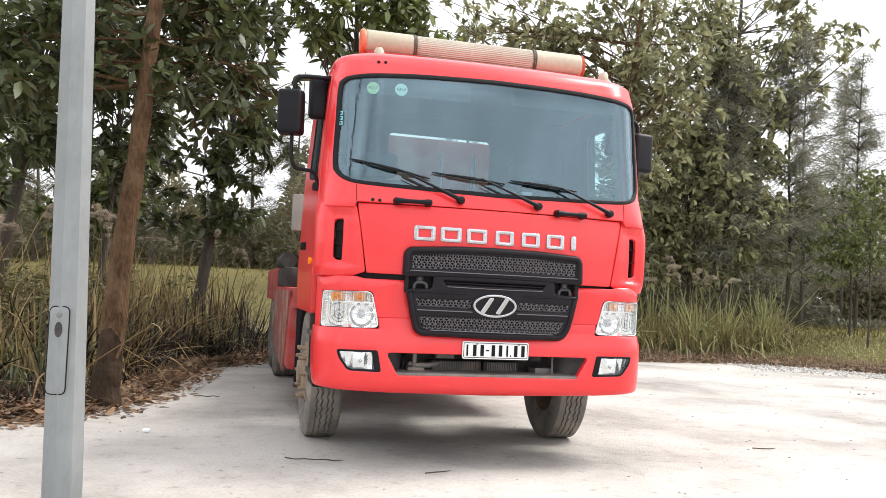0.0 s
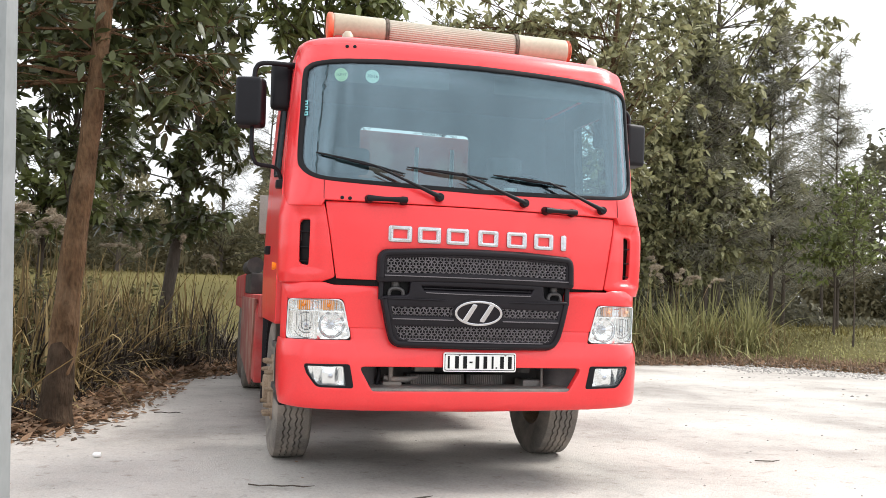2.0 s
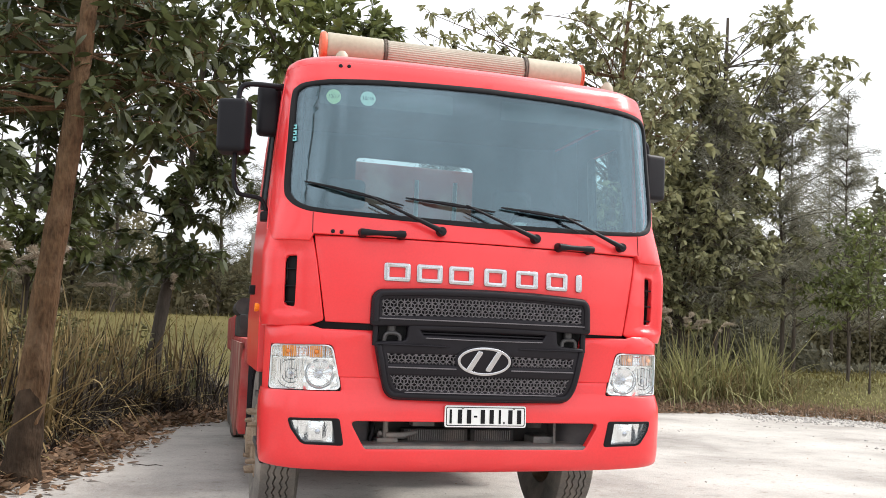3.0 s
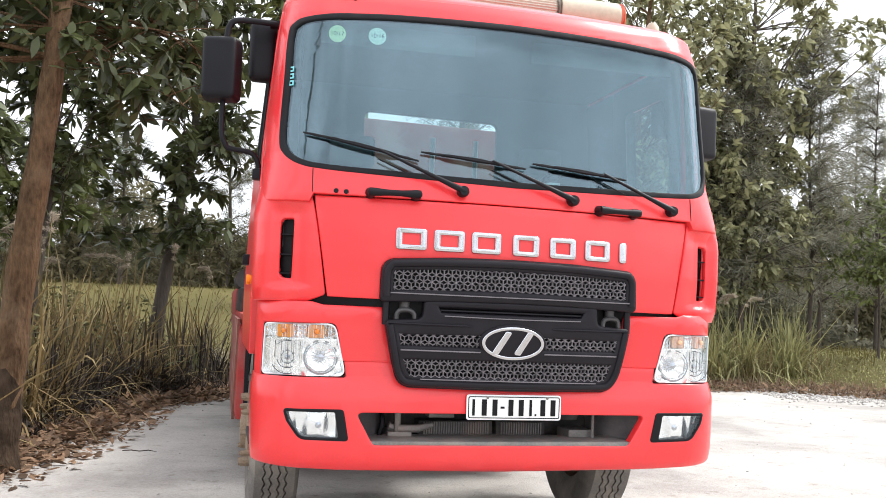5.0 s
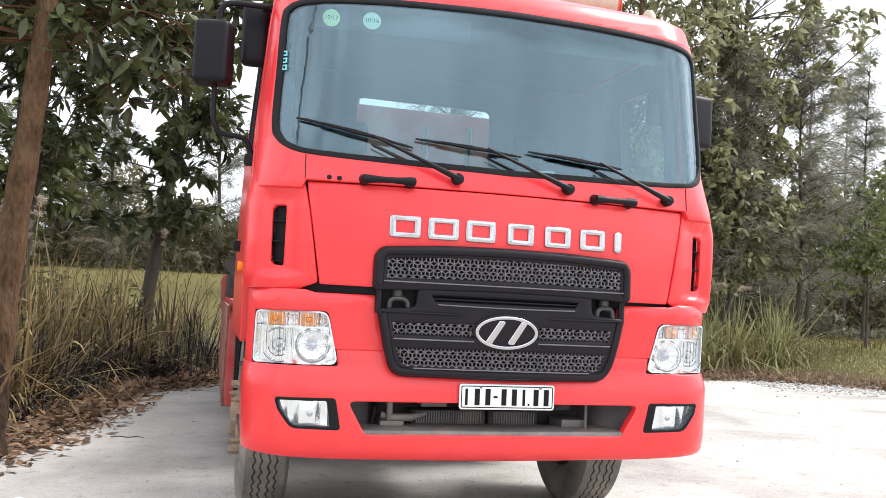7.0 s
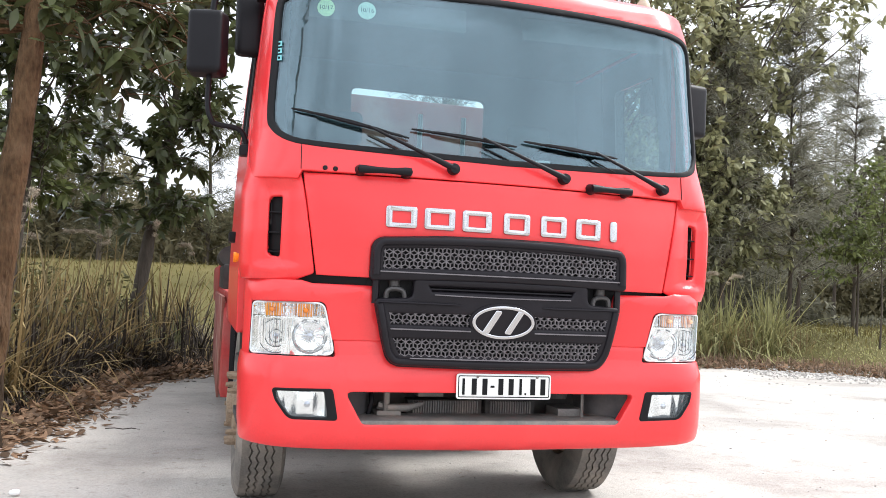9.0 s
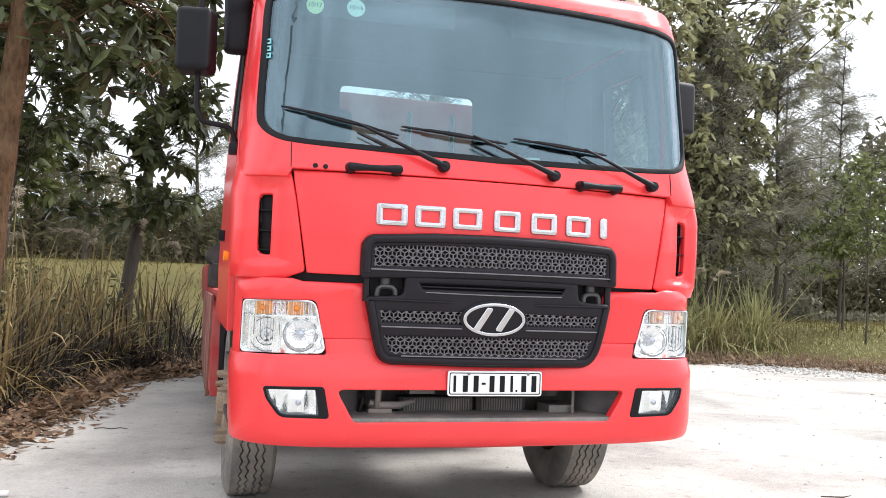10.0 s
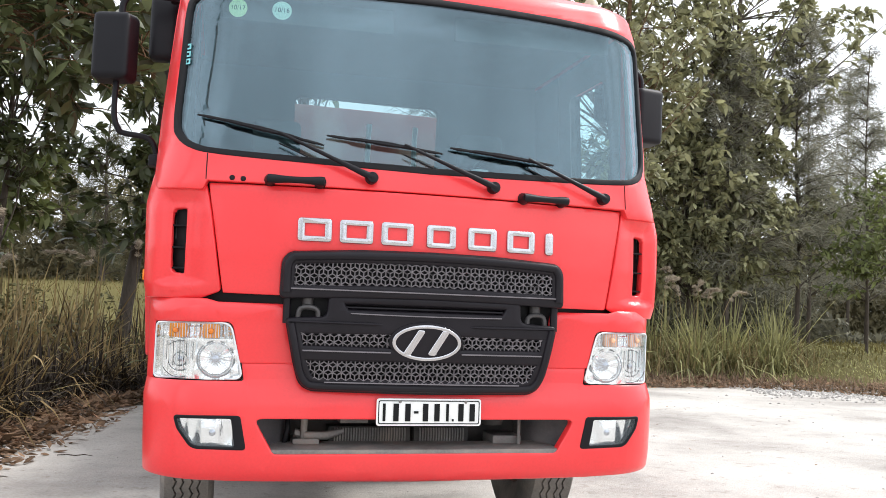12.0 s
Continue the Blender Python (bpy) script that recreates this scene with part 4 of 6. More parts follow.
def grille():
    upper = rounded(mirrored([(0, 1.522), (0.3, 1.518), (0.63, 1.498), (0.636, 1.318), (0.3, 1.33), (0, 1.334)]), [0, 0.1, 0.06, 0.012, 0.05, 0, 0.05, 0.012, 0.06, 0.1], 7)
    lower = rounded(mirrored([(0, 1.318), (0.425, 1.314), (0.43, 1.222), (0.606, 1.212), (0.57, 1.04), (0.535, 0.918), (0, 0.912)]),
                    [0, 0.012, 0.05, 0.012, 0.06, 0.09, 0, 0.09, 0.06, 0.012, 0.05, 0.012], 7)
    up = rounded(mirrored([(0, 1.486), (0.3, 1.482), (0.597, 1.466), (0.597, 1.352), (0.3, 1.362), (0, 1.366)]), [0, 0, 0.03, 0.008, 0, 0, 0, 0.008, 0.03, 0], 4)
    mid = mirrored([(0, 1.176), (0.56, 1.168), (0.546, 1.096), (0, 1.094)])
    low = rounded(mirrored([(0, 1.056), (0.538, 1.052), (0.5, 0.956), (0, 0.952)]), [0, 0.01, 0.05, 0, 0.05, 0.01], 4)
    slot = rounded(mirrored([(0.385, 1.303), (0.355, 1.255)]), 0.018)

    def lower_face(u, z):
        return GRILLES(u, z, grille_depth(u, z))

    g = part("grille", sheet(lower, lower_face, [mid, low, slot], thick=0.06, edge=0.012, grid=0.04), GRILLE, truck, "black plastic grille with star lattice")
    part("upper_frame", sheet(upper, lambda u, z: GRILLES(u, z, 0.008), [up], thick=0.06, edge=0.012, grid=0.05), GRILLE, g)
    # fat rolled rims
    half = [(0.616, 1.335), (0.617, 1.4), (0.614, 1.452), (0.596, 1.482), (0.56, 1.49), (0.3, 1.502), (0, 1.507)]
    line = curve_points([(x, z, 0) for x, z in half] + [(-x, z, 0) for x, z in reversed(half[:-1])], 4)
    part("upper_rim", tube([GRILLES(p.x, p.y, 0.006) for p in line], 0.02, 10), GRILLE, g)
    half = [(0.592, 1.2), (0.575, 1.12), (0.558, 1.04), (0.543, 0.985), (0.515, 0.945), (0.47, 0.934), (0.3, 0.932), (0, 0.93)]
    line = curve_points([(x, z, 0) for x, z in half] + [(-x, z, 0) for x, z in reversed(half[:-1])], 4)
    part("lower_rim", tube([GRILLES(p.x, p.y, grille_depth(p.x, p.y) - 0.002) for p in line], 0.019, 10), GRILLE, g)
    # black sheet put in as the shade behind the lattice
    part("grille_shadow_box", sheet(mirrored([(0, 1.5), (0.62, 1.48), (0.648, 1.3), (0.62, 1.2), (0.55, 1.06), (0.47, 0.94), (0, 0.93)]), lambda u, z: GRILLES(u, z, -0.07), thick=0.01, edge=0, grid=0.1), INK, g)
    part("upper_lattice", lattice(up, 1.42, 5, 0.0385, -0.004), MESH, g, "grey star lattice", 0)
    part("middle_lattice", lattice(mid, 1.135, 4, 0.0385, -0.004), MESH, g, "grey star lattice", 0)
    part("lower_lattice", lattice(low, 1.004, 4, 0.0385, 0.0), MESH, g, "grey star lattice", 0)
    for z in (1.293, 1.277, 1.263):
        part("slot_slat", tube([GRILLES(x, z, -0.022) for x in np.linspace(-0.365, 0.365, 15)], 0.0055, 6), GRILLE, g)
    part("slot_trim", tube([GRILLES(x, 1.252 - 0.004 * math.cos(x * 4), 0.012) for x in np.linspace(-0.34, 0.34, 15)], 0.0028, 5), MESH, g)
    part("upper_trim", tube([GRILLES(x, 1.35, 0.017) for x in np.linspace(-0.6, 0.6, 25)], 0.0032, 5), MESH, g)
    part("lower_trim", tube([GRILLES(x, 0.951, 0.018) for x in np.linspace(-0.44, 0.44, 17)], 0.003, 5), MESH, g)
    for s in (-1, 1):
        part("ledge", tube([GRILLES(s * x, 1.209 + 0.006 * (x - 0.4), 0.008) for x in np.linspace(0.2, 0.6, 9)], [0.002] + [0.0055] * 8, 6), GRILLE, g)
        part("trim_line", tube([GRILLES(s * x, 1.086, 0.02) for x in np.linspace(0.16, 0.54, 9)], 0.0034, 5), MESH, g)
        part("well_column", tube([GRILLES(s * 0.61, z, -0.03) for z in (1.33, 1.27, 1.2)], 0.017, 8), GRILLE, g)
        part("latch_loop", tube(curve_points([GRILLES(s * x, z, -0.025) for x, z in ((0.475, 1.218), (0.478, 1.255), (0.5, 1.27), (0.54, 1.27), (0.558, 1.255), (0.562, 1.218))], 4), 0.012, 8), LATCH, g, "dark steel latch loop")
        part("latch_pin", tube([GRILLES(s * 0.52, 1.325, -0.05), GRILLES(s * 0.52, 1.28, -0.05)], 0.026, 10), LATCH, g)
    # oval badge, drawn as plain shapes
    def oval(a, b, n=48):
        return [(a * math.cos(2 * math.pi * k / n), 1.133 + b * math.sin(2 * math.pi * k / n)) for k in range(n)]
    badge = part("badge", sheet(oval(0.163, 0.086), lambda x, z: GRILLES(x, z, 0.012), thick=0.05, edge=0.004, grid=0.05), GRILLE, truck, "oval chrome badge")
    part("badge_ring", sheet(oval(0.152, 0.076), lambda x, z: GRILLES(x, z, 0.021), [oval(0.1425, 0.0675)], thick=0.012, edge=0.004, grid=0.05), CHROME, badge, "chrome oval ring")
    for dx in (-0.058, 0.052):
        bar = [(dx - 0.044, 1.083), (dx - 0.016, 1.08), (dx + 0.046, 1.184), (dx + 0.02, 1.187)]
        part("badge_bar", sheet(rounded(bar, 0.006), lambda x, z: GRILLES(x, z, 0.021), thick=0.012, edge=0.004, grid=0.05), CHROME, badge, "slanted chrome bar")
    # row of plain chrome blocks where the maker's name stands
    row = part("chrome_block", chrome_block(-0.506, 0.14), CHROME, truck, "chrome block of the maker's lettering")
    for x, w in ((-0.326, 0.14), (-0.146, 0.138), (0.052, 0.128), (0.243, 0.13), (0.43, 0.13)):
        part("chrome_block", chrome_block(x, w), CHROME, truck, "chrome block of the maker's lettering")
    part("chrome_block", chrome_block(0.572, 0.034), CHROME, truck, "chrome block of the maker's lettering")


def chrome_block(x, w):
    z0, z1 = 1.556, 1.652
    outer = rounded([(x - w / 2, z0), (x + w / 2, z0), (x + w / 2, z1), (x - w / 2, z1)], 0.012)
    holes = []
    if w > 0.06:
        b = 0.024
        holes = [rounded([(x - w / 2 + b, z0 + 0.018), (x + w / 2 - b, z0 + 0.018), (x + w / 2 - b, z1 - 0.018), (x - w / 2 + b, z1 - 0.018)], 0.006)]
    return sheet(outer, lambda u, z: HOOD(u, z, 0.012), holes, thick=0.012, edge=0.003, grid=0.08)


# ---- truck: fittings ----
def wipers():
    for pivot, joint, b0, b1 in (((-0.268, 1.845), (-0.68, 2.02), (-1.02, 2.085), (-0.48, 1.98)), ((0.29, 1.843), (-0.13, 2.005), (-0.47, 2.025), (0.05, 1.982)), ((0.845, 1.836), (0.455, 1.99), (0.085, 2.012), (0.59, 1.975))):
        def P(x, z, o):
            return UPPER(UPPER.u(x, z), z, o)
        j = [pivot[0] + (joint[0] - pivot[0]) * 1.0, joint[1]]
        w = part("wiper", tube([P(pivot[0] + (j[0] - pivot[0]) * t, pivot[1] + (j[1] - pivot[1]) * t, 0.045) for t in np.linspace(0, 1, 8)], [0.017, 0.0145, 0.012, 0.01, 0.009, 0.008, 0.007, 0.006], 8), BLACK, truck, "black windshield wiper")
        part("pivot_cap", lathe([(0.0, -0.03), (0.022, -0.026), (0.027, -0.01), (0.027, 0.05)], "y", 16, P(pivot[0], pivot[1], 0.03)), BLACK, w)
        bl = [P(b0[0] + (b1[0] - b0[0]) * t, b0[1] + (b1[1] - b0[1]) * t, 0.012) for t in np.linspace(0, 1, 14)]
        part("blade", tube(bl, [0.004] + [0.007] * 12 + [0.004], 6), RUBBER, w)
        br = [P(b0[0] + (b1[0] - b0[0]) * t, b0[1] + (b1[1] - b0[1]) * t, 0.026) for t in np.linspace(0.2, 0.8, 9)]
        part("bow", tube(br, [0.005, 0.009, 0.009, 0.011, 0.012, 0.011, 0.009, 0.009, 0.005], 6), BLACK, w)
        # thin dark rod drawn as the arm's reflection in the glass
        part("washer_arm", tube([P(pivot[0] + (j[0] - pivot[0]) * t - 0.03, pivot[1] + (j[1] - pivot[1]) * t - 0.03, 0.02) for t in np.linspace(0.6, 0.92, 5)], 0.0035, 5), BLACK, w)


def grab_handles():
    for x0, x1, z in ((-0.733, -0.46, 1.812), (0.41, 0.662, 1.806)):
        pts = [HOOD(x0 + (x1 - x0) * t, z, 0.055) for t in np.linspace(0.06, 0.94, 9)]
        h = part("grab_handle", tube(pts, [0.02, 0.02, 0.017, 0.015, 0.015, 0.015, 0.017, 0.02, 0.02], 10), BLACK, truck, "black plastic grab handle")
        for x in (x0 + 0.03, x1 - 0.03):
            part("handle_foot", tube([HOOD(x, z, 0.06), HOOD(x, z, 0.03), HOOD(x, z, -0.01)], [0.02, 0.024, 0.03], 12), BLACK, h)


def mirrors():
    for s in (-1, 1):
        x, back = (-1.42, 0.0) if s < 0 else (1.365, 0.33)
        dz = -0.0 if s < 0 else -0.05
        bm = box(x - 0.092, x + 0.092, 0.27 + back, 0.41 + back, 2.275 + dz, 2.595 + dz, 0.035, 4)
        for v in bm.verts:
            if v.co.y < 0.33 + back:
                v.co.x = x + (v.co.x - x) * 0.93
                v.co.z = 2.435 + dz + (v.co.z - 2.435 - dz) * 0.96
        rot = Matrix.Translation((x, 0.34 + back, 0)) @ Matrix.Rotation(s * radians(14), 4, "Z") @ Matrix.Translation((-x, -0.34 - back, 0))
        bmesh.ops.transform(bm, matrix=rot, verts=bm.verts)
        mir = part("side_mirror", bm, BLACK, truck, "large black side mirror", 50)
        pane = box(x - 0.078, x + 0.078, 0.404 + back, 0.412 + back, 2.3 + dz, 2.57 + dz, 0.003)
        bmesh.ops.transform(pane, matrix=rot, verts=pane.verts)
        part("mirror_glass", pane, CHROME, mir)
        arm = curve_points([(s * 1.12, 0.4 + back, 2.7 + dz), (s * 1.19, 0.37 + back, 2.7 + dz), (x - s * 0.075, 0.34 + back, 2.69 + dz), (x - s * 0.03, 0.34 + back, 2.655 + dz), (x - s * 0.02, 0.34 + back, 2.59 + dz)], 5)
        part("upper_arm", tube(arm, 0.0155, 10), BLACK, mir)
        low = curve_points([(x - s * 0.015, 0.34 + back, 2.3 + dz), (x - s * 0.015, 0.34 + back, 2.13 + dz), (x - s * 0.035, 0.34 + back, 2.065 + dz), (x - s * 0.06, 0.35 + back, 2.045 + dz), (s * 1.25, 0.37 + back, 2.03 + dz), (s * 1.215, 0.38 + back, 1.97 + dz), (s * 1.215, 0.38 + back, 1.93 + dz)], 5)
        part("lower_arm", tube(low, 0.0135, 10), BLACK, mir)
        part("arm_bracket", box(s * 1.215 - 0.03, s * 1.215 + 0.03, 0.34 + back, 0.42 + back, 1.9 + dz, 1.955 + dz, 0.012), BLACK, mir)
        part("arm_root", box(s * 1.14 - 0.05, s * 1.14 + 0.05, 0.37 + back, 0.43 + back, 2.685 + dz, 2.72 + dz, 0.01), BLACK, mir)
        # wide-angle mirror behind
        bm = box(s * 1.215 - 0.07, s * 1.215 + 0.07, 0.47 + back, 0.57 + back, 2.43 + dz, 2.74 + dz, 0.04, 4)
        part("wide_mirror", bm, BLACK, truck, "black wide-angle mirror", 50)


def light_bar():
    bar = thing("light_bar", (0, 0.72, 2.93), "faded cream emergency light bar on the cab roof", "light bar")
    zc, yc = 3.055, 0.72
    def X(x):
        return (x, yc, zc - 0.02 * x)
    def seg(x0, x1, r, sides=32, ribs=0):
        prof = [(0.0, x0), (r * 0.9, x0), (r, x0 + 0.01)] + [(r, x) for x in np.linspace(x0 + 0.02, x1 - 0.02, 4)] + [(r, x1 - 0.01), (r * 0.9, x1), (0.0, x1)]
        v, f = lathe(prof, "x", sides)
        out = []
        n = len(prof)
        for i, p in enumerate(v):
            k = i // n
            m = 1.0 if not ribs or k % 2 else 0.955
            out.append(Vector((p.x, yc + p.y * m, zc + p.z * m * 0.98 - 0.02 * p.x)))
        return out, f
    under(part("end_section", seg(-0.868, -0.5, 0.092), CREAM, None, "yellowed cream end dome"), bar)
    under(part("end_section", seg(0.455, 0.838, 0.092), CREAM, None, "yellowed cream end dome"), bar)
    under(part("middle_section", seg(-0.49, 0.445, 0.088, 72, 1), CREAM_RIB, None, "pale ribbed middle section"), bar)
    under(part("band", seg(-0.503, -0.487, 0.095), BAND, None, "brown joint band"), bar)
    under(part("band", seg(0.442, 0.458, 0.095), BAND, None, "brown joint band"), bar)
    under(part("end_cap", seg(-0.905, -0.865, 0.094), ORANGE_RED, None, "orange-red end cap"), bar)
    under(part("end_cap", seg(0.835, 0.862, 0.092), ORANGE_RED, None, "orange-red end cap"), bar)
    bm = box(-0.86, 0.82, yc - 0.07, yc + 0.07, 2.935, 2.985, 0.015)
    for v in bm.verts:
        v.co.z -= 0.02 * v.co.x
    under(part("base_rail", bm, RED_OLD, None, "faded red base rail"), bar)
    for x in (-0.68, 0.0, 0.66):
        under(part("foot", box(x - 0.04, x + 0.04, yc - 0.06, yc + 0.06, 2.905, 2.95, 0.01), CREAM, None), bar)
    for x in (-0.8, 0.93):
        z = 2.885 - LEAN_CAB * x
        part("marker_lamp", lathe([(0.0, 0.06), (0.02, 0.057), (0.036, 0.035), (0.042, 0.0), (0.042, -0.04)], "z", 18, (x, 0.42, z + 0.01)), CREAM, truck, "small cream roof marker lamp")


def wheel(x, y, front=False):
    s = 1 if x > 0 else -1
    R, half = 0.525, 0.135
    disc = [(0.285, -0.1), (0.29, 0.1), (0.27, 0.1), (0.255, 0.06), (0.245, 0.13), (0.16, 0.135), (0.15, 0.15), (0.1, 0.16), (0.09, 0.19), (0.0, 0.195)]
    if not front:
        disc = [(0.285, -0.1), (0.29, 0.1), (0.27, 0.09), (0.25, 0.0), (0.16, -0.02), (0.15, 0.03), (0.09, 0.06), (0.0, 0.065)]
    w = part("wheel", lathe([(r, q * s) for r, q in disc], "x", 36, (x, y, R - 0.01)), DUSTY, truck, "dusty steel truck wheel")
    prof = [(0.29, -0.1), (0.34, -0.128), (0.41, -0.142), (0.47, -0.138), (0.502, -0.125), (0.52, -0.112)]
    tread = []
    edges = [-0.112, -0.066, -0.056, -0.028, -0.018, 0.018, 0.028, 0.056, 0.066, 0.112]
    for a in range(0, len(edges) - 1, 2):
        tread += [(R - abs(edges[a]) * 0.05, edges[a], a > 0), (R - abs(edges[a + 1]) * 0.05, edges[a + 1], a + 1 < len(edges) - 1)]
        if a + 2 < len(edges):
            tread += [(R - 0.02, edges[a + 1] + 0.001, True), (R - 0.02, edges[a + 2] - 0.001, True)]
    full = [(r, q, False) for r, q in prof[:-1]] + tread + [(r, -q, False) for r, q in reversed(prof[:-1])]
    zig = [p[2] for p in full]
    def wave(k, i):
        return (0.0075 if (k // 1) % 2 else -0.0075) if zig[i] else 0
    v, f = lathe([(r, q) for r, q, _ in full], "x", 88, (x, y, R - 0.008), wave)
    v = [p if p.z > 0.0 else Vector((p.x, p.y, 0.0)) for p in v]
    part("tyre", (v, f), TYRE, w, "dusty black tyre with zigzag tread", 30)
    for k in range(10):
        t = 2 * math.pi * k / 10
        c = (x + s * (0.15 if front else 0.01), y + 0.205 * math.cos(t), R - 0.01 + 0.205 * math.sin(t))
        part("wheel_nut", lathe([(0.02, -0.03), (0.02, 0.02), (0.014, 0.045), (0.0, 0.046)] if s > 0 else [(0.0, -0.046), (0.014, -0.045), (0.02, -0.02), (0.02, 0.03)], "x", 6, c), DUSTY, w)
    return w


def sheared(bm, k):
    """Leans a block: the height grows by k for each metre to the right."""
    for v in bm.verts:
        v.co.z += k * v.co.x
    return bm


def chassis():
    for s in (-1, 1):
        wheel(s * 1.02, 1.5, True)
        for y in (6.6, 7.95):
            wheel(s * 1.03, y)
            wheel(s * 0.72, y)
        part("chassis_rail", box(s * 0.42 - 0.04, s * 0.42 + 0.04, 0.35, 9.0, 0.72, 0.98, 0.008), DARKSTEEL, truck)
        # wheel arch, entry steps and mudguard of the front wheel
        arch = [(s * 1.1, 1.5 + 0.66 * math.cos(t), 0.52 + 0.64 * math.sin(t)) for t in np.linspace(-0.1, math.pi - 0.05, 14)]
        v = [Vector((p[0] + s * o, p[1], p[2])) for p in arch for o in (-0.2, 0.06)]
        v += [p + Vector((0, 0, 0.02)) for p in v]
        f = []
        for k in range(13):
            a = 2 * k
            f += [(a, a + 1, a + 3, a + 2), (28 + a, 28 + a + 2, 28 + a + 3, 28 + a + 1), (a + 1, 29 + a, 31 + a, a + 3), (a, a + 2, 30 + a, 28 + a)]
        part("wheel_arch", (v, f), GRILLE, truck, "dark plastic wheel arch")
        part("step_box", box(s * 1.05 - 0.13, s * 1.05 + 0.13, 0.42, 0.84, 0.5, 1.03, 0.02), GRILLE, truck, "dark entry step box")
        for z in (0.58, 0.86):
            part("entry_step", box(s * 1.1 - 0.1, s * 1.1 + 0.1, 0.4, 0.82, z, z + 0.04, 0.008), DARKSTEEL, truck, "dark steel entry step")
        part("rear_mudflap", box(s * 1.05 - 0.13, s * 1.05 + 0.13, 2.3, 2.32, 0.3, 1.4, 0.006), GRILLE, truck)
        # low side bodies
        part("side_box", box(s * 1.07 - 0.15, s * 1.07 + 0.15, 2.75, 5.4, 0.42, 1.12, 0.02), RED_OLD, truck, "dusty red side tool box")
        part("side_skirt", sheet([(2.7, 1.16), (5.6, 1.16), (5.6, 0.5), (3.3, 0.36)], lambda y, z, s=s: Vector((s * 1.235, y, z)), thick=0.02, edge=0.004, grid=0), RED_DUST_SHADE, truck, "muddy red side skirt") if s < 0 else None
        part("rear_fender", box(s * 1.02 - 0.19, s * 1.02 + 0.19, 5.75, 8.8, 1.12, 1.44, 0.04), RED_OLD, truck, "dusty red rear fender")
    part("bed", box(-1.2, 1.2, 2.6, 9.0, 1.0, 1.2, 0.02), RED_OLD, truck, "red flat body")
    # dusty; the darker red also holds the shade behind the cab
    part("headboard", sheared(box(-0.75, 0.8, 2.5, 2.75, 1.2, 2.69, 0.03), -0.022), RED_DUST_SHADE, truck, "red frame behind the cab")
    part("side_panel_grey", box(-1.08, -0.8, 5.4, 5.5, 1.9, 2.35, 0.01), GREY_PANEL, truck, "grey slanted panel")
    part("exhaust_pipe", tube([(-1.15, 4.4, 1.5), (-1.15, 5.6, 1.5)], 0.09, 16), DARKSTEEL, truck, "dark pipe on the body")
    part("tool_rack", box(-1.2, -0.9, 4.3, 5.7, 1.2, 1.42, 0.02), DARKSTEEL, truck)
    part("undertray", box(-0.92, 0.92, 0.28, 0.95, 0.52, 0.64, 0.02), DARKSTEEL, truck)
    part("gearbox", box(-0.3, 0.3, 1.75, 3.4, 0.45, 1.0, 0.06), DARKSTEEL, truck)
    part("air_tank", tube([(0.75, 2.6, 0.7), (0.75, 4.2, 0.7)], 0.2, 16), DARKSTEEL, truck)
    part("front_axle", tube([(-0.95, 1.5, 0.5), (-0.6, 1.5, 0.44), (0.6, 1.5, 0.44), (0.95, 1.5, 0.5)], 0.06, 10), DARKSTEEL, truck)
    part("engine_sump", box(-0.34, 0.34, 0.6, 1.7, 0.5, 1.0, 0.05), DARKSTEEL, truck)
    part("underrun_plate", box(-0.6, 0.5, 0.2, 0.4, 0.5, 0.58, 0.01), DARKSTEEL, truck)


def cabin():
    dash = box(-1.12, 1.12, 0.12, 0.6, 1.5, 1.86, 0.06, 3)
    part("dashboard", dash, CABIN_DARK, truck, "dark grey dashboard")
    part("instrument_hood", box(0.35, 0.85, 0.3, 0.6, 1.84, 1.93, 0.03, 3), CABIN_DARK, truck)
    ring = [(0.6 + 0.22 * math.cos(t), 0.72 + 0.1 * math.sin(t), 1.93 + 0.2 * math.sin(t)) for t in np.linspace(0, 2 * math.pi, 33)]
    wheel_ring = part("steering_wheel", tube(ring, 0.016, 8, False), BLACK, truck, "black steering wheel")
    part("steering_column", tube([(0.6, 0.5, 1.7), (0.6, 0.73, 1.93)], [0.05, 0.06], 10), BLACK, wheel_ring)
    for x in (-0.62, 0.6):
        b = part("seat_back", box(x - 0.25, x + 0.25, 1.28, 1.45, 1.45, 2.12, 0.07, 4), SEAT, truck, "grey cloth seat")
        part("headrest", box(x - 0.14, x + 0.14, 1.3, 1.4, 2.14, 2.34, 0.05, 4), SEAT, b)
        part("seat_base", box(x - 0.26, x + 0.26, 0.85, 1.4, 1.3, 1.5, 0.06, 4), SEAT, b)
    for x in (-0.02, 0.28):
        part("window_bar", tube([(x, 1.78, 2.0), (x, 1.78, 2.44)], 0.017, 8), WHITE, truck, "pale upright bar in the rear window")
    part("sun_visor", box(-0.95, -0.15, 0.2, 0.24, 2.58, 2.7, 0.015), CABIN, truck)
    part("sun_visor", box(0.15, 0.95, 0.2, 0.24, 2.58, 2.7, 0.015), CABIN, truck)
    part("paper_cup", lathe([(0.0, 0.0), (0.035, 0.0), (0.045, 0.05), (0.0, 0.05)], "z", 14, (0.36, 0.42, 1.94)), WHITE, truck, "small white object on the dashboard")


cab_front()
cab_shell()
lamps()
bumper()
grille()
wipers()
grab_handles()
mirrors()
light_bar()
cabin()


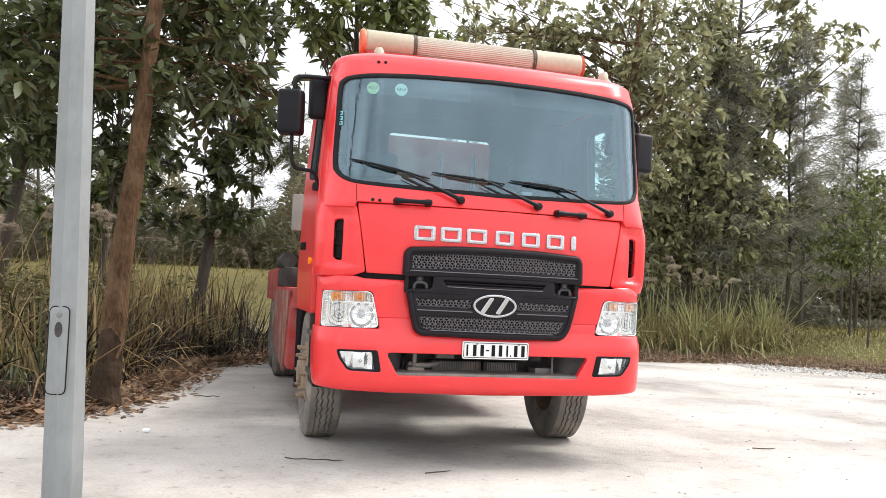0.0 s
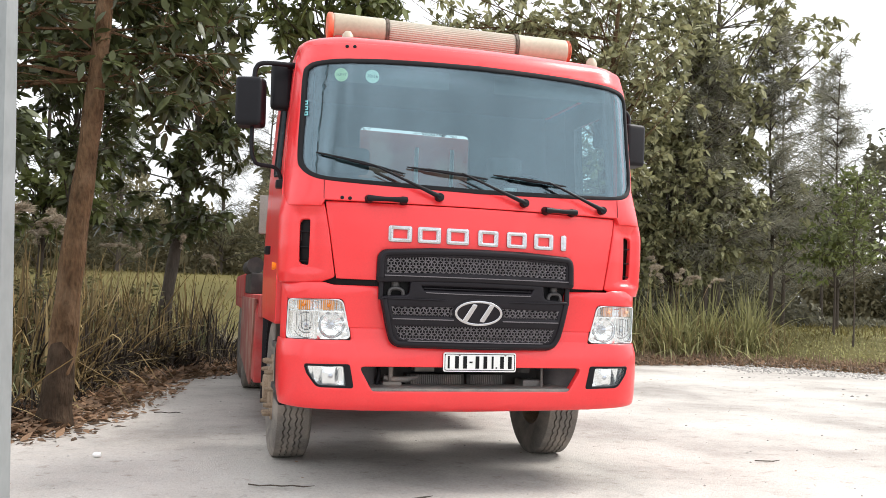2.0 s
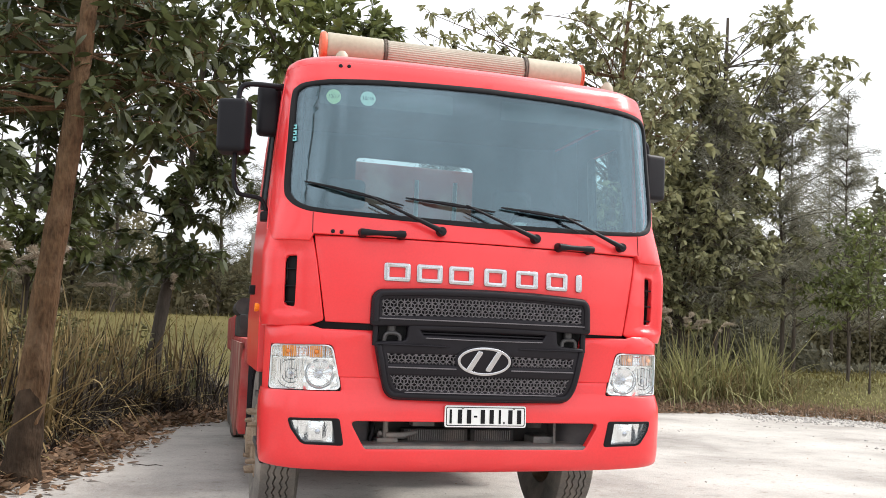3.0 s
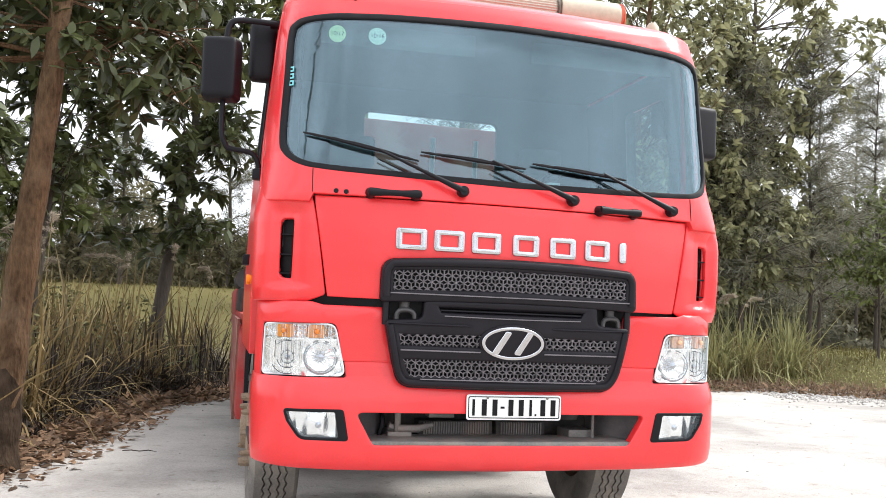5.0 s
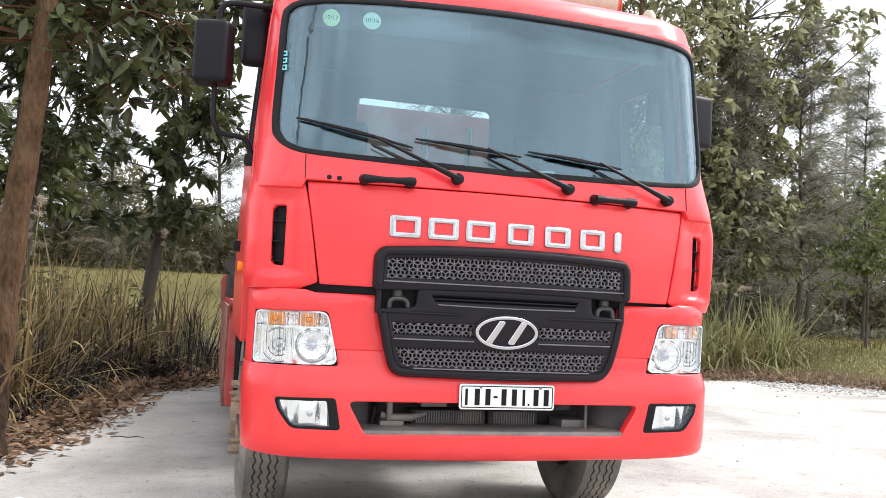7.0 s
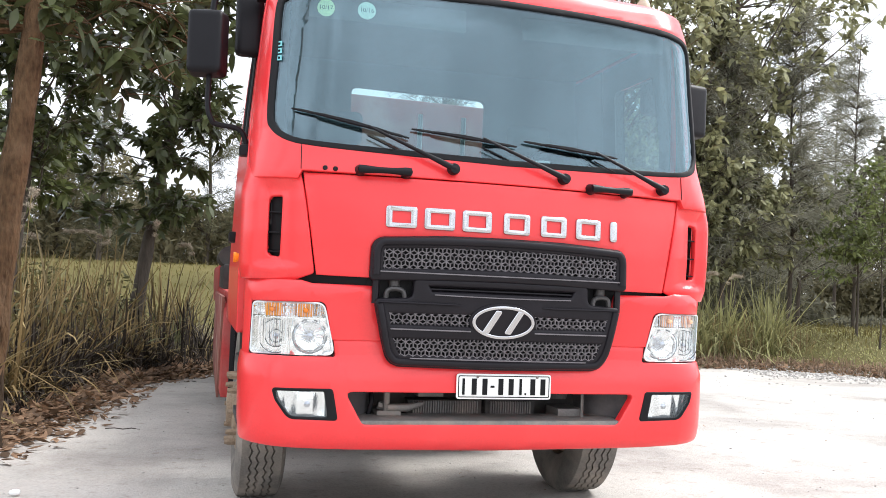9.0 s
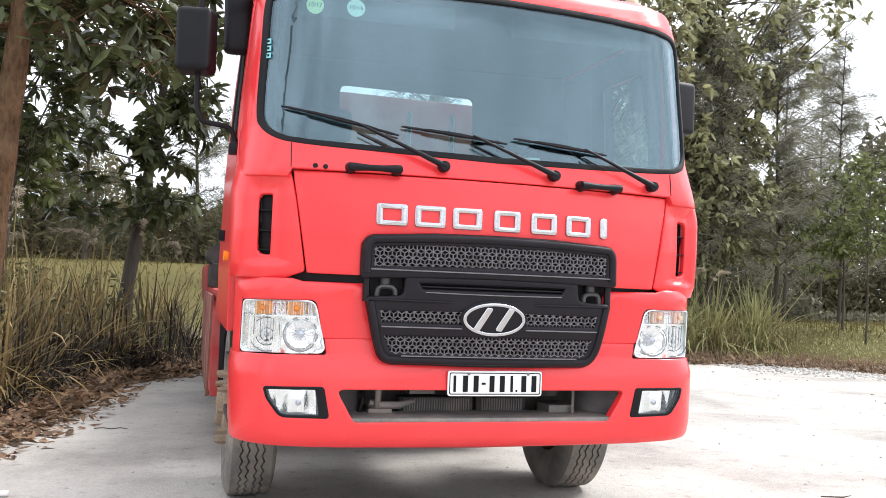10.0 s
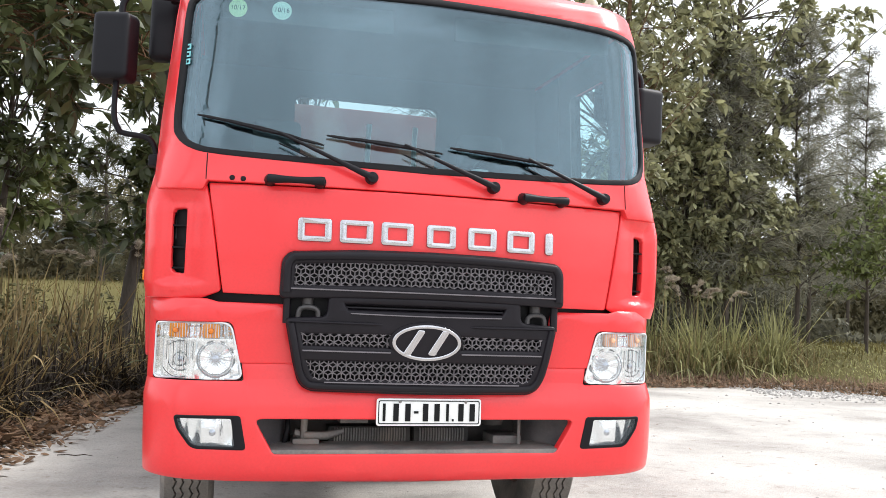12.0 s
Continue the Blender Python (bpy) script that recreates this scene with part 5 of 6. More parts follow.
def lean_cab():
    """The cab's upper half leans back and, with the slope of the springs, a little to one side."""
    for ob in [*truck.children_recursive, *bpy.data.objects["light_bar"].children]:
        if ob.type != "MESH":
            continue
        for v in ob.data.vertices:
            t = max((v.co.z - 1.8) / 0.8, 0.0)
            k = 1 + 0.0235 * t
            v.co = (v.co.x * k + 0.03 * t, v.co.y + 0.105 * t, 1.285 + (v.co.z - 1.285) * k)
        ob.data.update()


lean_cab()
chassis()


# ---- ground ----
SAND_EDGE = [(-60, -40), (-12, -6), (-6, 0.2), (-4.2, 1.5), (-3.55, 1.95), (-2.95, 2.5), (-2.62, 3.4), (-2.42, 4.6), (-2.2, 6.2), (-2.1, 7.4), (-1.3, 8.7), (0.5, 9.9), (3.2, 10.7), (6.3, 11.0),
             (8.2, 11.1), (9.6, 10.2), (11.5, 8.2), (15, 4.5), (24, -3), (60, -40)]


def edge_distance(x, y):
    """Signed distance to the sand's edge: positive on the sand."""
    best, sign = 1e9, 1
    inside = False
    n = len(SAND_EDGE)
    for i in range(n):
        (x1, y1), (x2, y2) = SAND_EDGE[i - 1], SAND_EDGE[i]
        dx, dy = x2 - x1, y2 - y1
        t = min(max(((x - x1) * dx + (y - y1) * dy) / (dx * dx + dy * dy), 0), 1)
        d = math.hypot(x - x1 - t * dx, y - y1 - t * dy)
        best = min(best, d)
        if (y1 > y) != (y2 > y) and x < dx * (y - y1) / dy + x1:
            inside = not inside
    return best if inside else -best


def ground_height(x, y, d=None):
    d = edge_distance(x, y) if d is None else d
    h = 0.012 * noise.noise((x * 0.6, y * 0.6, 0)) * (1 if y < 12 else 2)
    if d < 0:
        right = min(max((x - 2.5) / 3.0, 0), 1)
        wide = 1.6 + 2.4 * right
        rise = min(-d, wide) / wide
        slope = min(max((y - 13.0) / 15.0, 0), 1) * min(max((6.0 - x) / 5.0, 0), 1)
        h += 1.6 * slope * slope * (3 - 2 * slope)
        h += (0.14 + 0.42 * right) * rise ** (0.7 + 0.3 * right) + 0.05 * noise.noise((x * 1.3, y * 1.3, 3)) * rise
    return h - 0.004


def ground_material():
    m = bpy.data.materials.new("sand_and_earth")
    m.use_nodes = True
    n, l = m.node_tree.nodes, m.node_tree.links
    p = n["Principled BSDF"]
    p.inputs["Roughness"].default_value = 0.95
    p.inputs["Specular IOR Level"].default_value = 0.2
    tc = n.new("ShaderNodeTexCoord")

    def tex(scale, detail=6.0, rough=0.55):
        t = n.new("ShaderNodeTexNoise")
        t.inputs["Scale"].default_value, t.inputs["Detail"].default_value, t.inputs["Roughness"].default_value = scale, detail, rough
        l.new(tc.outputs["Object"], t.inputs["Vector"])
        return t.outputs["Fac"]

    def ramp(src, stops):
        r = n.new("ShaderNodeValToRGB")
        while len(r.color_ramp.elements) < len(stops):
            r.color_ramp.elements.new(0.5)
        for e, (pos, c) in zip(r.color_ramp.elements, stops):
            e.position, e.color = pos, (*c, 1)
        l.new(src, r.inputs[0])
        return r.outputs[0]

    def mix(fac, a, b, mode="MIX"):
        x = n.new("ShaderNodeMix")
        x.data_type, x.blend_type = "RGBA", mode
        if isinstance(fac, float):
            x.inputs["Factor"].default_value = fac
        else:
            l.new(fac, x.inputs["Factor"])
        l.new(a, x.inputs[6])
        l.new(b, x.inputs[7])
        return x.outputs[2]

    def smooth(src, lo, hi, to=1.0):
        r = n.new("ShaderNodeMapRange")
        r.inputs["From Min"].default_value, r.inputs["From Max"].default_value, r.inputs["To Max"].default_value = lo, hi, to
        l.new(src, r.inputs["Value"])
        return r.outputs[0]

    sand = ramp(tex(0.55, 8.0, 0.6), [(0.3, (0.27, 0.25, 0.232)), (0.5, (0.46, 0.435, 0.405)), (0.7, (0.57, 0.545, 0.51))])
    grit = ramp(tex(45.0, 4.0), [(0.3, (0.36, 0.33, 0.3)), (0.5, (0.5, 0.5, 0.5)), (0.7, (0.62, 0.61, 0.6))])
    sand = mix(0.4, sand, grit, "OVERLAY")
    pits = ramp(tex(7.0, 5.0, 0.65), [(0.3, (0.3, 0.27, 0.24)), (0.42, (0.5, 0.5, 0.5)), (0.6, (0.52, 0.51, 0.5))])
    sand = mix(0.7, sand, pits, "OVERLAY")
    soil = ramp(tex(1.4, 8.0, 0.65), [(0.3, (0.075, 0.06, 0.045)), (0.5, (0.14, 0.115, 0.085)), (0.7, (0.25, 0.22, 0.18))])
    field = ramp(tex(0.25, 8.0, 0.6), [(0.3, (0.095, 0.083, 0.026)), (0.55, (0.113, 0.096, 0.032)), (0.75, (0.145, 0.12, 0.046))])
    at = n.new("ShaderNodeAttribute")
    at.attribute_name = "off_sand"
    sep = n.new("ShaderNodeSeparateColor")
    l.new(at.outputs["Color"], sep.inputs[0])
    add = n.new("ShaderNodeMath")
    add.operation = "MULTIPLY_ADD"
    l.new(tex(2.2, 8.0, 0.7), add.inputs[0])
    add.inputs[1].default_value = 0.55
    l.new(sep.outputs[0], add.inputs[2])
    earth = mix(smooth(sep.outputs[1], 0.3, 0.7), soil, field)
    col = mix(smooth(add.outputs[0], 0.66, 0.8), sand, earth)
    l.new(col, p.inputs["Base Color"])
    h = n.new("ShaderNodeMath")
    h.operation = "ADD"
    l.new(tex(9.0, 8.0, 0.7), h.inputs[0])
    l.new(tex(70.0, 3.0), h.inputs[1])
    b = n.new("ShaderNodeBump")
    b.inputs["Strength"].default_value, b.inputs["Distance"].default_value = 0.45, 0.02
    l.new(h.outputs[0], b.inputs["Height"])
    l.new(b.outputs[0], p.inputs["Normal"])
    return m


def build_ground():
    xs = np.unique(np.round(np.concatenate([[-1500, -600, -250, -120, -60, -35, -22], np.arange(-16, -8, 1.0), np.arange(-8, 13, 0.2), np.arange(13, 24, 1.0), [30, 45, 70, 130, 260, 600, 1500]]), 3))
    ys = np.unique(np.round(np.concatenate([[-1500, -600, -250, -120, -60, -35, -22], np.arange(-16, -7, 1.0), np.arange(-7, 14, 0.2), np.arange(14, 30, 1.0), [36, 45, 60, 90, 150, 300, 700, 1500]]), 3))
    verts, off = [], []
    for y in ys:
        for x in xs:
            d = edge_distance(x, y)
            verts.append((x, y, ground_height(x, y, d)))
            far = min(max((math.hypot(x + 1, y - 3) - 9.0) / 6, 0), 1) if d < 0 else 0.0
            off.append((min(max(0.5 - d * 0.8, 0), 1), far, 0, 1))
    nx = len(xs)
    faces = [(j * nx + i, j * nx + i + 1, (j + 1) * nx + i + 1, (j + 1) * nx + i) for j in range(len(ys) - 1) for i in range(nx - 1)]
    g = part("ground", (verts, faces), ground_material(), None, "", 180)
    a = g.data.color_attributes.new("off_sand", "FLOAT_COLOR", "POINT")
    a.data.foreach_set("color", np.array(off, dtype=np.float32).ravel())
    tagged(g, "pale sandy yard with earth and grass beyond its edge", "ground", kind="structure")


build_ground()


# ---- plants ----
def blades(name, base, ahead, side, length, width, bend, mat, parent=None, label="", category="", folds=2, kind=""):
    """Many leaves or blades in one mesh. base, ahead, side: (n, 3); length, width, bend: (n,)."""
    base, ahead, side = (np.asarray(a, float) for a in (base, ahead, side))
    n = len(base)
    length, width, bend = (np.broadcast_to(np.asarray(a, float), (n,)) for a in (length, width, bend))
    ahead = ahead / np.linalg.norm(ahead, axis=1, keepdims=True)
    side = side - ahead * (side * ahead).sum(1, keepdims=True)
    side = side / np.maximum(np.linalg.norm(side, axis=1, keepdims=True), 1e-6)
    stops = [(0.0, 0.12), (0.38, 1.0), (0.72, 0.75), (1.0, 0.0)] if folds == 2 else [(0.0, 0.7), (0.35, 1.0), (0.65, 0.8), (0.85, 0.5), (1.0, 0.0)]
    rows = []
    for t, w in stops:
        c = base + ahead * (length * t)[:, None]
        c[:, 2] -= bend * length * t * t
        if w == 0.0:
            rows.append(c[:, None])
        else:
            rows.append(np.stack([c - side * (width * w / 2)[:, None], c + side * (width * w / 2)[:, None]], 1))
    verts = np.concatenate(rows, 1)
    k = verts.shape[1]
    quads = [(2 * i, 2 * i + 1, 2 * i + 3, 2 * i + 2) for i in range(len(stops) - 2)]
    tri = (k - 3, k - 2, k - 1)
    off = (np.arange(n) * k)[:, None]
    q = np.concatenate([off + np.array(f) for f in quads], 1).reshape(-1, 4) if quads else np.zeros((0, 4), int)
    tr = off + np.array(tri)
    me = bpy.data.meshes.new(name)
    me.vertices.add(n * k)
    me.vertices.foreach_set("co", verts.astype(np.float32).ravel())
    loops = np.concatenate([q.ravel(), tr.ravel()])
    me.loops.add(len(loops))
    me.loops.foreach_set("vertex_index", loops.astype(np.int32))
    starts = np.concatenate([np.arange(len(q)) * 4, len(q) * 4 + np.arange(len(tr)) * 3])
    me.polygons.add(len(starts))
    me.polygons.foreach_set("loop_start", starts.astype(np.int32))
    me.update(calc_edges=True)
    me.validate()
    me.materials.append(mat)
    ob = new(name, me)
    if parent:
        ob.parent = parent
    return tagged(ob, label, category, kind=kind)


def unit(rng, n):
    v = rng.normal(size=(n, 3))
    return v / np.linalg.norm(v, axis=1, keepdims=True)


def ragged(shell, sides, rng):
    """Uneven upper rim on a shell: it dips into the trunk here and there towards its top."""
    verts = shell[0]
    rings = len(verts) // sides
    for k, deep in ((4, 0.006), (3, 0.009), (2, 0.013), (1, 0.018)):
        ring = verts[(rings - k) * sides:(rings - k + 1) * sides]
        mid = sum(ring, Vector()) / sides
        for p in ring:
            p += (mid - p).normalized() * (deep if k == 1 else rng.uniform(0.0, deep))
    return shell


def tree(name, at, trunk, radius, crowns, seed, label, bark=BARK, leaf=LEAF, leaf_len=0.15, leaf_wide=0.42, rosette=9, twigs=9, sides=10, droop=0.25, limb_z=0.0, char=0.0):
    """trunk: points above its foot; crowns: (x, y, z, rx, ry, rz, limbs) blobs in the world round which limbs end in sprays of leaves."""
    rng = np.random.default_rng(seed)
    foot = (at[0], at[1], ground_height(at[0], at[1]) - 0.05)
    root = thing(name, foot, label, "tree", name.replace("_", " ") + "s round the yard")
    line = curve_points([(foot[0] + x, foot[1] + y, foot[2] + z) for x, y, z in trunk], 6)
    n = len(line)
    radii = [radius * (1 - 0.72 * i / (n - 1)) * (1 + (0.22 * max(0, 1 - i / 4))) * (1 + 0.06 * math.sin(i * 1.7)) for i in range(n)]
    wood = [tube(line, radii, sides)]
    base, ahead, side, length = [], [], [], []
    for cx, cy, cz, rx, ry, rz, limbs in crowns:
        for _ in range(limbs):
            d = unit(rng, 1)[0] * rng.uniform(0.35, 1.0) ** 0.5
            tip = Vector((cx + d[0] * rx, cy + d[1] * ry, cz + d[2] * rz))
            low = [p for p in line if limb_z <= p.z - foot[2] and p.z < tip.z + 0.3] or [p for p in line if p.z - foot[2] >= limb_z][:2]
            k = rng.uniform(0.55, 1.0)
            start = low[min(int(len(low) * k), len(low) - 1)]
            mid = start.lerp(tip, 0.5) + Vector((rng.normal() * 0.12, rng.normal() * 0.12, rng.uniform(-0.05, 0.25)))
            limb = curve_points([start, mid, tip], 5)
            r0 = min(radius * 0.25, 0.005 + 0.006 * (tip - start).length)
            wood.append(tube(limb, [r0 * (1 - 0.8 * i / (len(limb) - 1)) for i in range(len(limb))], 5, False))
            for _ in range(twigs):
                p0 = limb[rng.integers(len(limb) // 2, len(limb))]
                v = unit(rng, 1)[0] * rng.uniform(0.15, 0.5)
                p1 = p0 + Vector((v[0], v[1], v[2] * 0.6 + 0.06))
                wood.append(tube([p0, p0.lerp(p1, 0.5) + Vector((0, 0, 0.02)), p1], [0.006, 0.005, 0.003], 3, False))
                m = int(rng.integers(max(rosette - 3, 3), rosette + 4))
                along = (p1 - p0).normalized()
                f = unit(rng, m) * 0.9 + np.array(along) * 0.75
                t = rng.uniform(0.35, 1.0, m)[:, None]
                base.append(np.array(p0) * (1 - t) + np.array(p1) * t)
                ahead.append(f)
                side.append(unit(rng, m) * 0.7 + np.array((rng.normal(), rng.normal(), 0.0)))
                length.append(leaf_len * rng.uniform(0.65, 1.25, m))
    under(part("trunk", wood[0], bark, None, "", 60), root)
    limbs = under(part("branchwork", joined(*wood[1:]), bark, None, "", 60), root)
    tagged(limbs, kind="stuff")
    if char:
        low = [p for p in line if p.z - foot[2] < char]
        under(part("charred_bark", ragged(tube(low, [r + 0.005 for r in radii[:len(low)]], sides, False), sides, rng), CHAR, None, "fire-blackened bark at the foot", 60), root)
    length = np.concatenate(length)
    crown = blades("crown", np.concatenate(base), np.concatenate(ahead), np.concatenate(side), length, length * leaf_wide, droop, leaf)
    under(crown, root)
    return root


def needle_tree(name, at, trunk, radius, z0, z1, spread, seed, label, sprays=260, mat=NEEDLE, bark=BARK_DARK, per=26, fine=0.013):
    """A she-oak: thin trunk, rising limbs and long fine drooping needles."""
    rng = np.random.default_rng(seed)
    foot = (at[0], at[1], ground_height(at[0], at[1]) - 0.05)
    root = thing(name, foot, label, "tree", name.replace("_", " ") + "s round the yard")
    line = curve_points([(foot[0] + x, foot[1] + y, foot[2] + z) for x, y, z in trunk], 8)
    n = len(line)
    wood = [tube(line, [radius * (1 - 0.85 * i / (n - 1)) for i in range(n)], 8)]
    base, ahead, side, length = [], [], [], []
    for _ in range(sprays // 6):
        h = rng.uniform(z0, z1)
        k = min(range(n), key=lambda i: abs(line[i].z - h))
        a = rng.uniform(0, 2 * math.pi)
        reach = spread * rng.uniform(0.35, 1.0) * (1.1 - 0.75 * (h - z0) / (z1 - z0))
        tip = line[k] + Vector((math.cos(a) * reach, math.sin(a) * reach, reach * rng.uniform(0.15, 0.6)))
        limb = curve_points([line[k], line[k].lerp(tip, 0.5) + Vector((0, 0, 0.08)), tip], 4)
        wood.append(tube(limb, [0.022 * (1 - 0.8 * i / (len(limb) - 1)) for i in range(len(limb))], 4, False))
        for _ in range(6):
            p = limb[rng.integers(2, len(limb))]
            f = unit(rng, per) * 0.8 + np.array(((tip - line[k]).normalized())) * 0.7 + np.array((0, 0, 0.15))
            base.append(np.array(p) + unit(rng, per) * rng.uniform(0.02, 0.3, per)[:, None])
            ahead.append(f)
            side.append(unit(rng, per))
            length.append(rng.uniform(0.14, 0.36, per))
    under(part("trunk", wood[0], bark, None, "", 60), root)
    limbs = under(part("branchwork", joined(*wood[1:]), bark, None, "", 60), root)
    tagged(limbs, kind="stuff")
    length = np.concatenate(length)
    under(blades("crown", np.concatenate(base), np.concatenate(ahead), np.concatenate(side), length, fine, 0.35, mat), root)
    return root


def grow(name, places, length, width, bend, lean, mat, label, category, seed, folds=3, patchy=0.0):
    """A stand of blades rising from the ground: places (n, 2)."""
    rng = np.random.default_rng(seed)
    places = np.asarray(places)
    n = len(places)
    base = np.array([(x, y, ground_height(x, y) - 0.02) for x, y in places])
    a = rng.uniform(0, 2 * math.pi, n)
    tilt = np.abs(rng.normal(0, lean, n))
    ahead = np.stack([np.cos(a) * tilt, np.sin(a) * tilt, np.ones(n)], 1)
    side = np.stack([-np.sin(a + rng.normal(0, 0.6, n)), np.cos(a), np.zeros(n)], 1) + rng.normal(0, 0.2, (n, 3))
    ln = rng.uniform(*length, n)
    if patchy:
        ln = ln * np.array([min(max(1.0 + patchy * 2.0 * noise.noise((x * 1.1, y * 1.1, 17)), 0.3), 1.5) for x, y in places])
    return blades(name, base, ahead, side, ln, rng.uniform(*width, n), rng.uniform(*bend, n), mat, None, label, category, folds, "stuff")


def scatter(n, seed, boxes, keep):
    rng = np.random.default_rng(seed)
    out = []
    while len(out) < n:
        x0, x1, y0, y1 = boxes[rng.integers(len(boxes))]
        x, y = rng.uniform(x0, x1), rng.uniform(y0, y1)
        if keep(x, y, rng):
            out.append((x, y))
    return out


# street lamp's post in front
def lamp_post():
    cx, cy = -2.605, -1.05
    post = thing("lamp_post", (cx, cy, 0), "grey galvanised octagonal steel lamp post", "lamp post")
    def ring(z):
        r = 0.109 - 0.008 * z
        return [(cx + 0.02 - 0.023 * z + r * math.cos(math.pi / 8 + k * math.pi / 4 + 0.18), cy + r * math.sin(math.pi / 8 + k * math.pi / 4 + 0.18), z) for k in range(8)]
    bm = bmesh.new()
    zs = np.linspace(0, 9, 19)
    rows = [[bm.verts.new(p) for p in ring(z)] for z in zs]
    for a, b in zip(rows, rows[1:]):
        for k in range(8):
            bm.faces.new((a[k], a[(k + 1) % 8], b[(k + 1) % 8], b[k]))
    bm.faces.new(rows[-1])
    long_edges = [e for e in bm.edges if abs(e.verts[0].co.z - e.verts[1].co.z) > 0.1]
    bmesh.ops.bevel(bm, geom=long_edges, offset=0.012, segments=3, affect="EDGES", profile=0.5)
    under(part("shaft", bm, GALV, None, "", 30), post)
    # access door on the facet that looks left of the camera
    nrm = Vector((-0.31, -0.95, 0)).normalized()
    acr = Vector((0.95, -0.31, 0)).normalized()
    def face(x, z, o=0.0):
        r = 0.1095 - 0.008 * z
        return Vector((cx, cy, 0)) + nrm * (r * math.cos(math.pi / 8) + o) + acr * x + Vector((0, 0, z))
    outline = rounded([(-0.05, 1.055), (0.05, 1.055), (0.05, 0.61), (-0.05, 0.61)], 0.03)
    class Facet:
        def __call__(self, x, z):
            return face(x, z, 0.005)
        outward = staticmethod(lambda p: nrm)
    under(part("access_door", sheet(outline, Facet(), thick=0.006, edge=0.002, grid=0), GALV, None, "flush access door"), post)
    gap = [face(x * 1.07, 0.83 + (z - 0.83) * 1.015, 0.001) for x, z in outline]
    under(part("door_gap", tube(gap + gap[:1], 0.004, 5), INK, None), post)
    def spot(z, r, zs, mat, name, o):
        disc = [(r * math.cos(t), z + zs * math.sin(t)) for t in np.linspace(0, 2 * math.pi, 20, endpoint=False)]
        class F2:
            def __call__(self, x, zz):
                return face(x, zz, o)
            outward = staticmethod(lambda p: nrm)
        under(part(name, sheet(disc, F2(), thick=0.006, edge=0.002, grid=0), mat, None), post)
    spot(1.015, 0.011, 0.011, STEEL, "bolt", 0.012)
    spot(0.94, 0.018, 0.038, DARKSTEEL, "lock_cover", 0.01)


lamp_post()

# trees by the yard's left edge
tree("acacia_tree", (-2.9, 3.05), [(0, 0, 0), (0.04, 0, 0.5), (0.1, 0.0, 1.5), (0.19, 0.0, 2.5), (0.27, 0.02, 3.8), (0.36, 0.05, 5.5), (0.36, 0.1, 7)], 0.14,
     [(-2.9, 3.2, 4.0, 1.5, 1.2, 0.8, 20), (-2.0, 3.6, 3.5, 0.7, 0.8, 0.9, 9), (-1.55, 3.9, 3.0, 0.35, 0.5, 0.7, 6), (-3.8, 3.4, 3.1, 0.9, 0.8, 0.6, 13), (-2.6, 3.3, 5.5, 1.6, 1.4, 1.0, 14)], 11,
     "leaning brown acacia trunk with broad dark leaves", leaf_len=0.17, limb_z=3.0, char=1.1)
tree("acacia_tree", (-2.4, 11.2), [(0, 0, 0), (0.1, 0, 1.0), (0.3, 0, 2.5), (0.5, 0, 4), (0.6, 0, 6)], 0.14,
     [(-2.1, 10.6, 4.2, 1.2, 1.0, 1.5, 22), (-2.9, 10.8, 3.3, 1.0, 0.8, 0.6, 6), (-2.3, 10.9, 2.35, 1.0, 0.6, 0.45, 9), (-1.4, 10.6, 3.4, 0.6, 0.7, 0.9, 10), (-2.2, 11, 6.5, 1.8, 1.5, 1.3, 18)], 12, "slender acacia tree with dark broad leaves at the field's edge", BARK_DARK, leaf_len=0.2, limb_z=1.5, twigs=7)
tree("acacia_tree", (-4.9, 7.4), [(0, 0, 0), (0.05, 0, 1.0), (0.25, 0, 2.5), (0.4, 0, 4), (0.5, 0, 6)], 0.12,
     [(-4.6, 7.0, 4.5, 1.5, 1.2, 1.5, 28), (-5.3, 7.0, 3.2, 1.2, 1.0, 0.6, 9), (-3.9, 7.2, 3.4, 0.8, 0.8, 0.7, 8)], 13, "dark acacia tree among dry reeds", BARK_DARK, leaf_len=0.19, limb_z=1.6, twigs=7)
tree("acacia_tree", (-3.7, 8.6), [(0, 0, 0), (0.0, 0, 1.0), (0.12, 0, 2.5), (0.15, 0, 4), (0.2, 0, 6)], 0.06,
     [(-3.4, 8.3, 3.8, 0.9, 0.8, 0.9, 18), (-3.0, 8.5, 5.2, 1.2, 1.0, 0.9, 18)], 14, "thin young acacia tree among reeds", BARK_DARK, leaf_len=0.18)
tree("acacia_tree", (0.3, 10.6), [(0, 0, 0), (0.05, 0, 2), (0.0, 0, 4), (-0.1, 0, 6.5)], 0.12,
     [(0.4, 10.2, 5.9, 1.3, 1.0, 0.9, 24), (-0.9, 10.2, 6.8, 1.2, 1.0, 0.9, 14)], 15, "fresh green acacia crown behind the truck", BARK_DARK, LEAF_FRESH, leaf_len=0.22)
tree("acacia_tree", (-6.6, 9.8), [(0, 0, 0), (0.05, 0, 2), (0.2, 0, 4), (0.2, 0, 6.5)], 0.13,
     [(-6.4, 9.4, 4.6, 2.0, 1.2, 1.9, 38)], 21, "dark acacia tree at the field's edge", BARK_DARK, leaf_len=0.2)

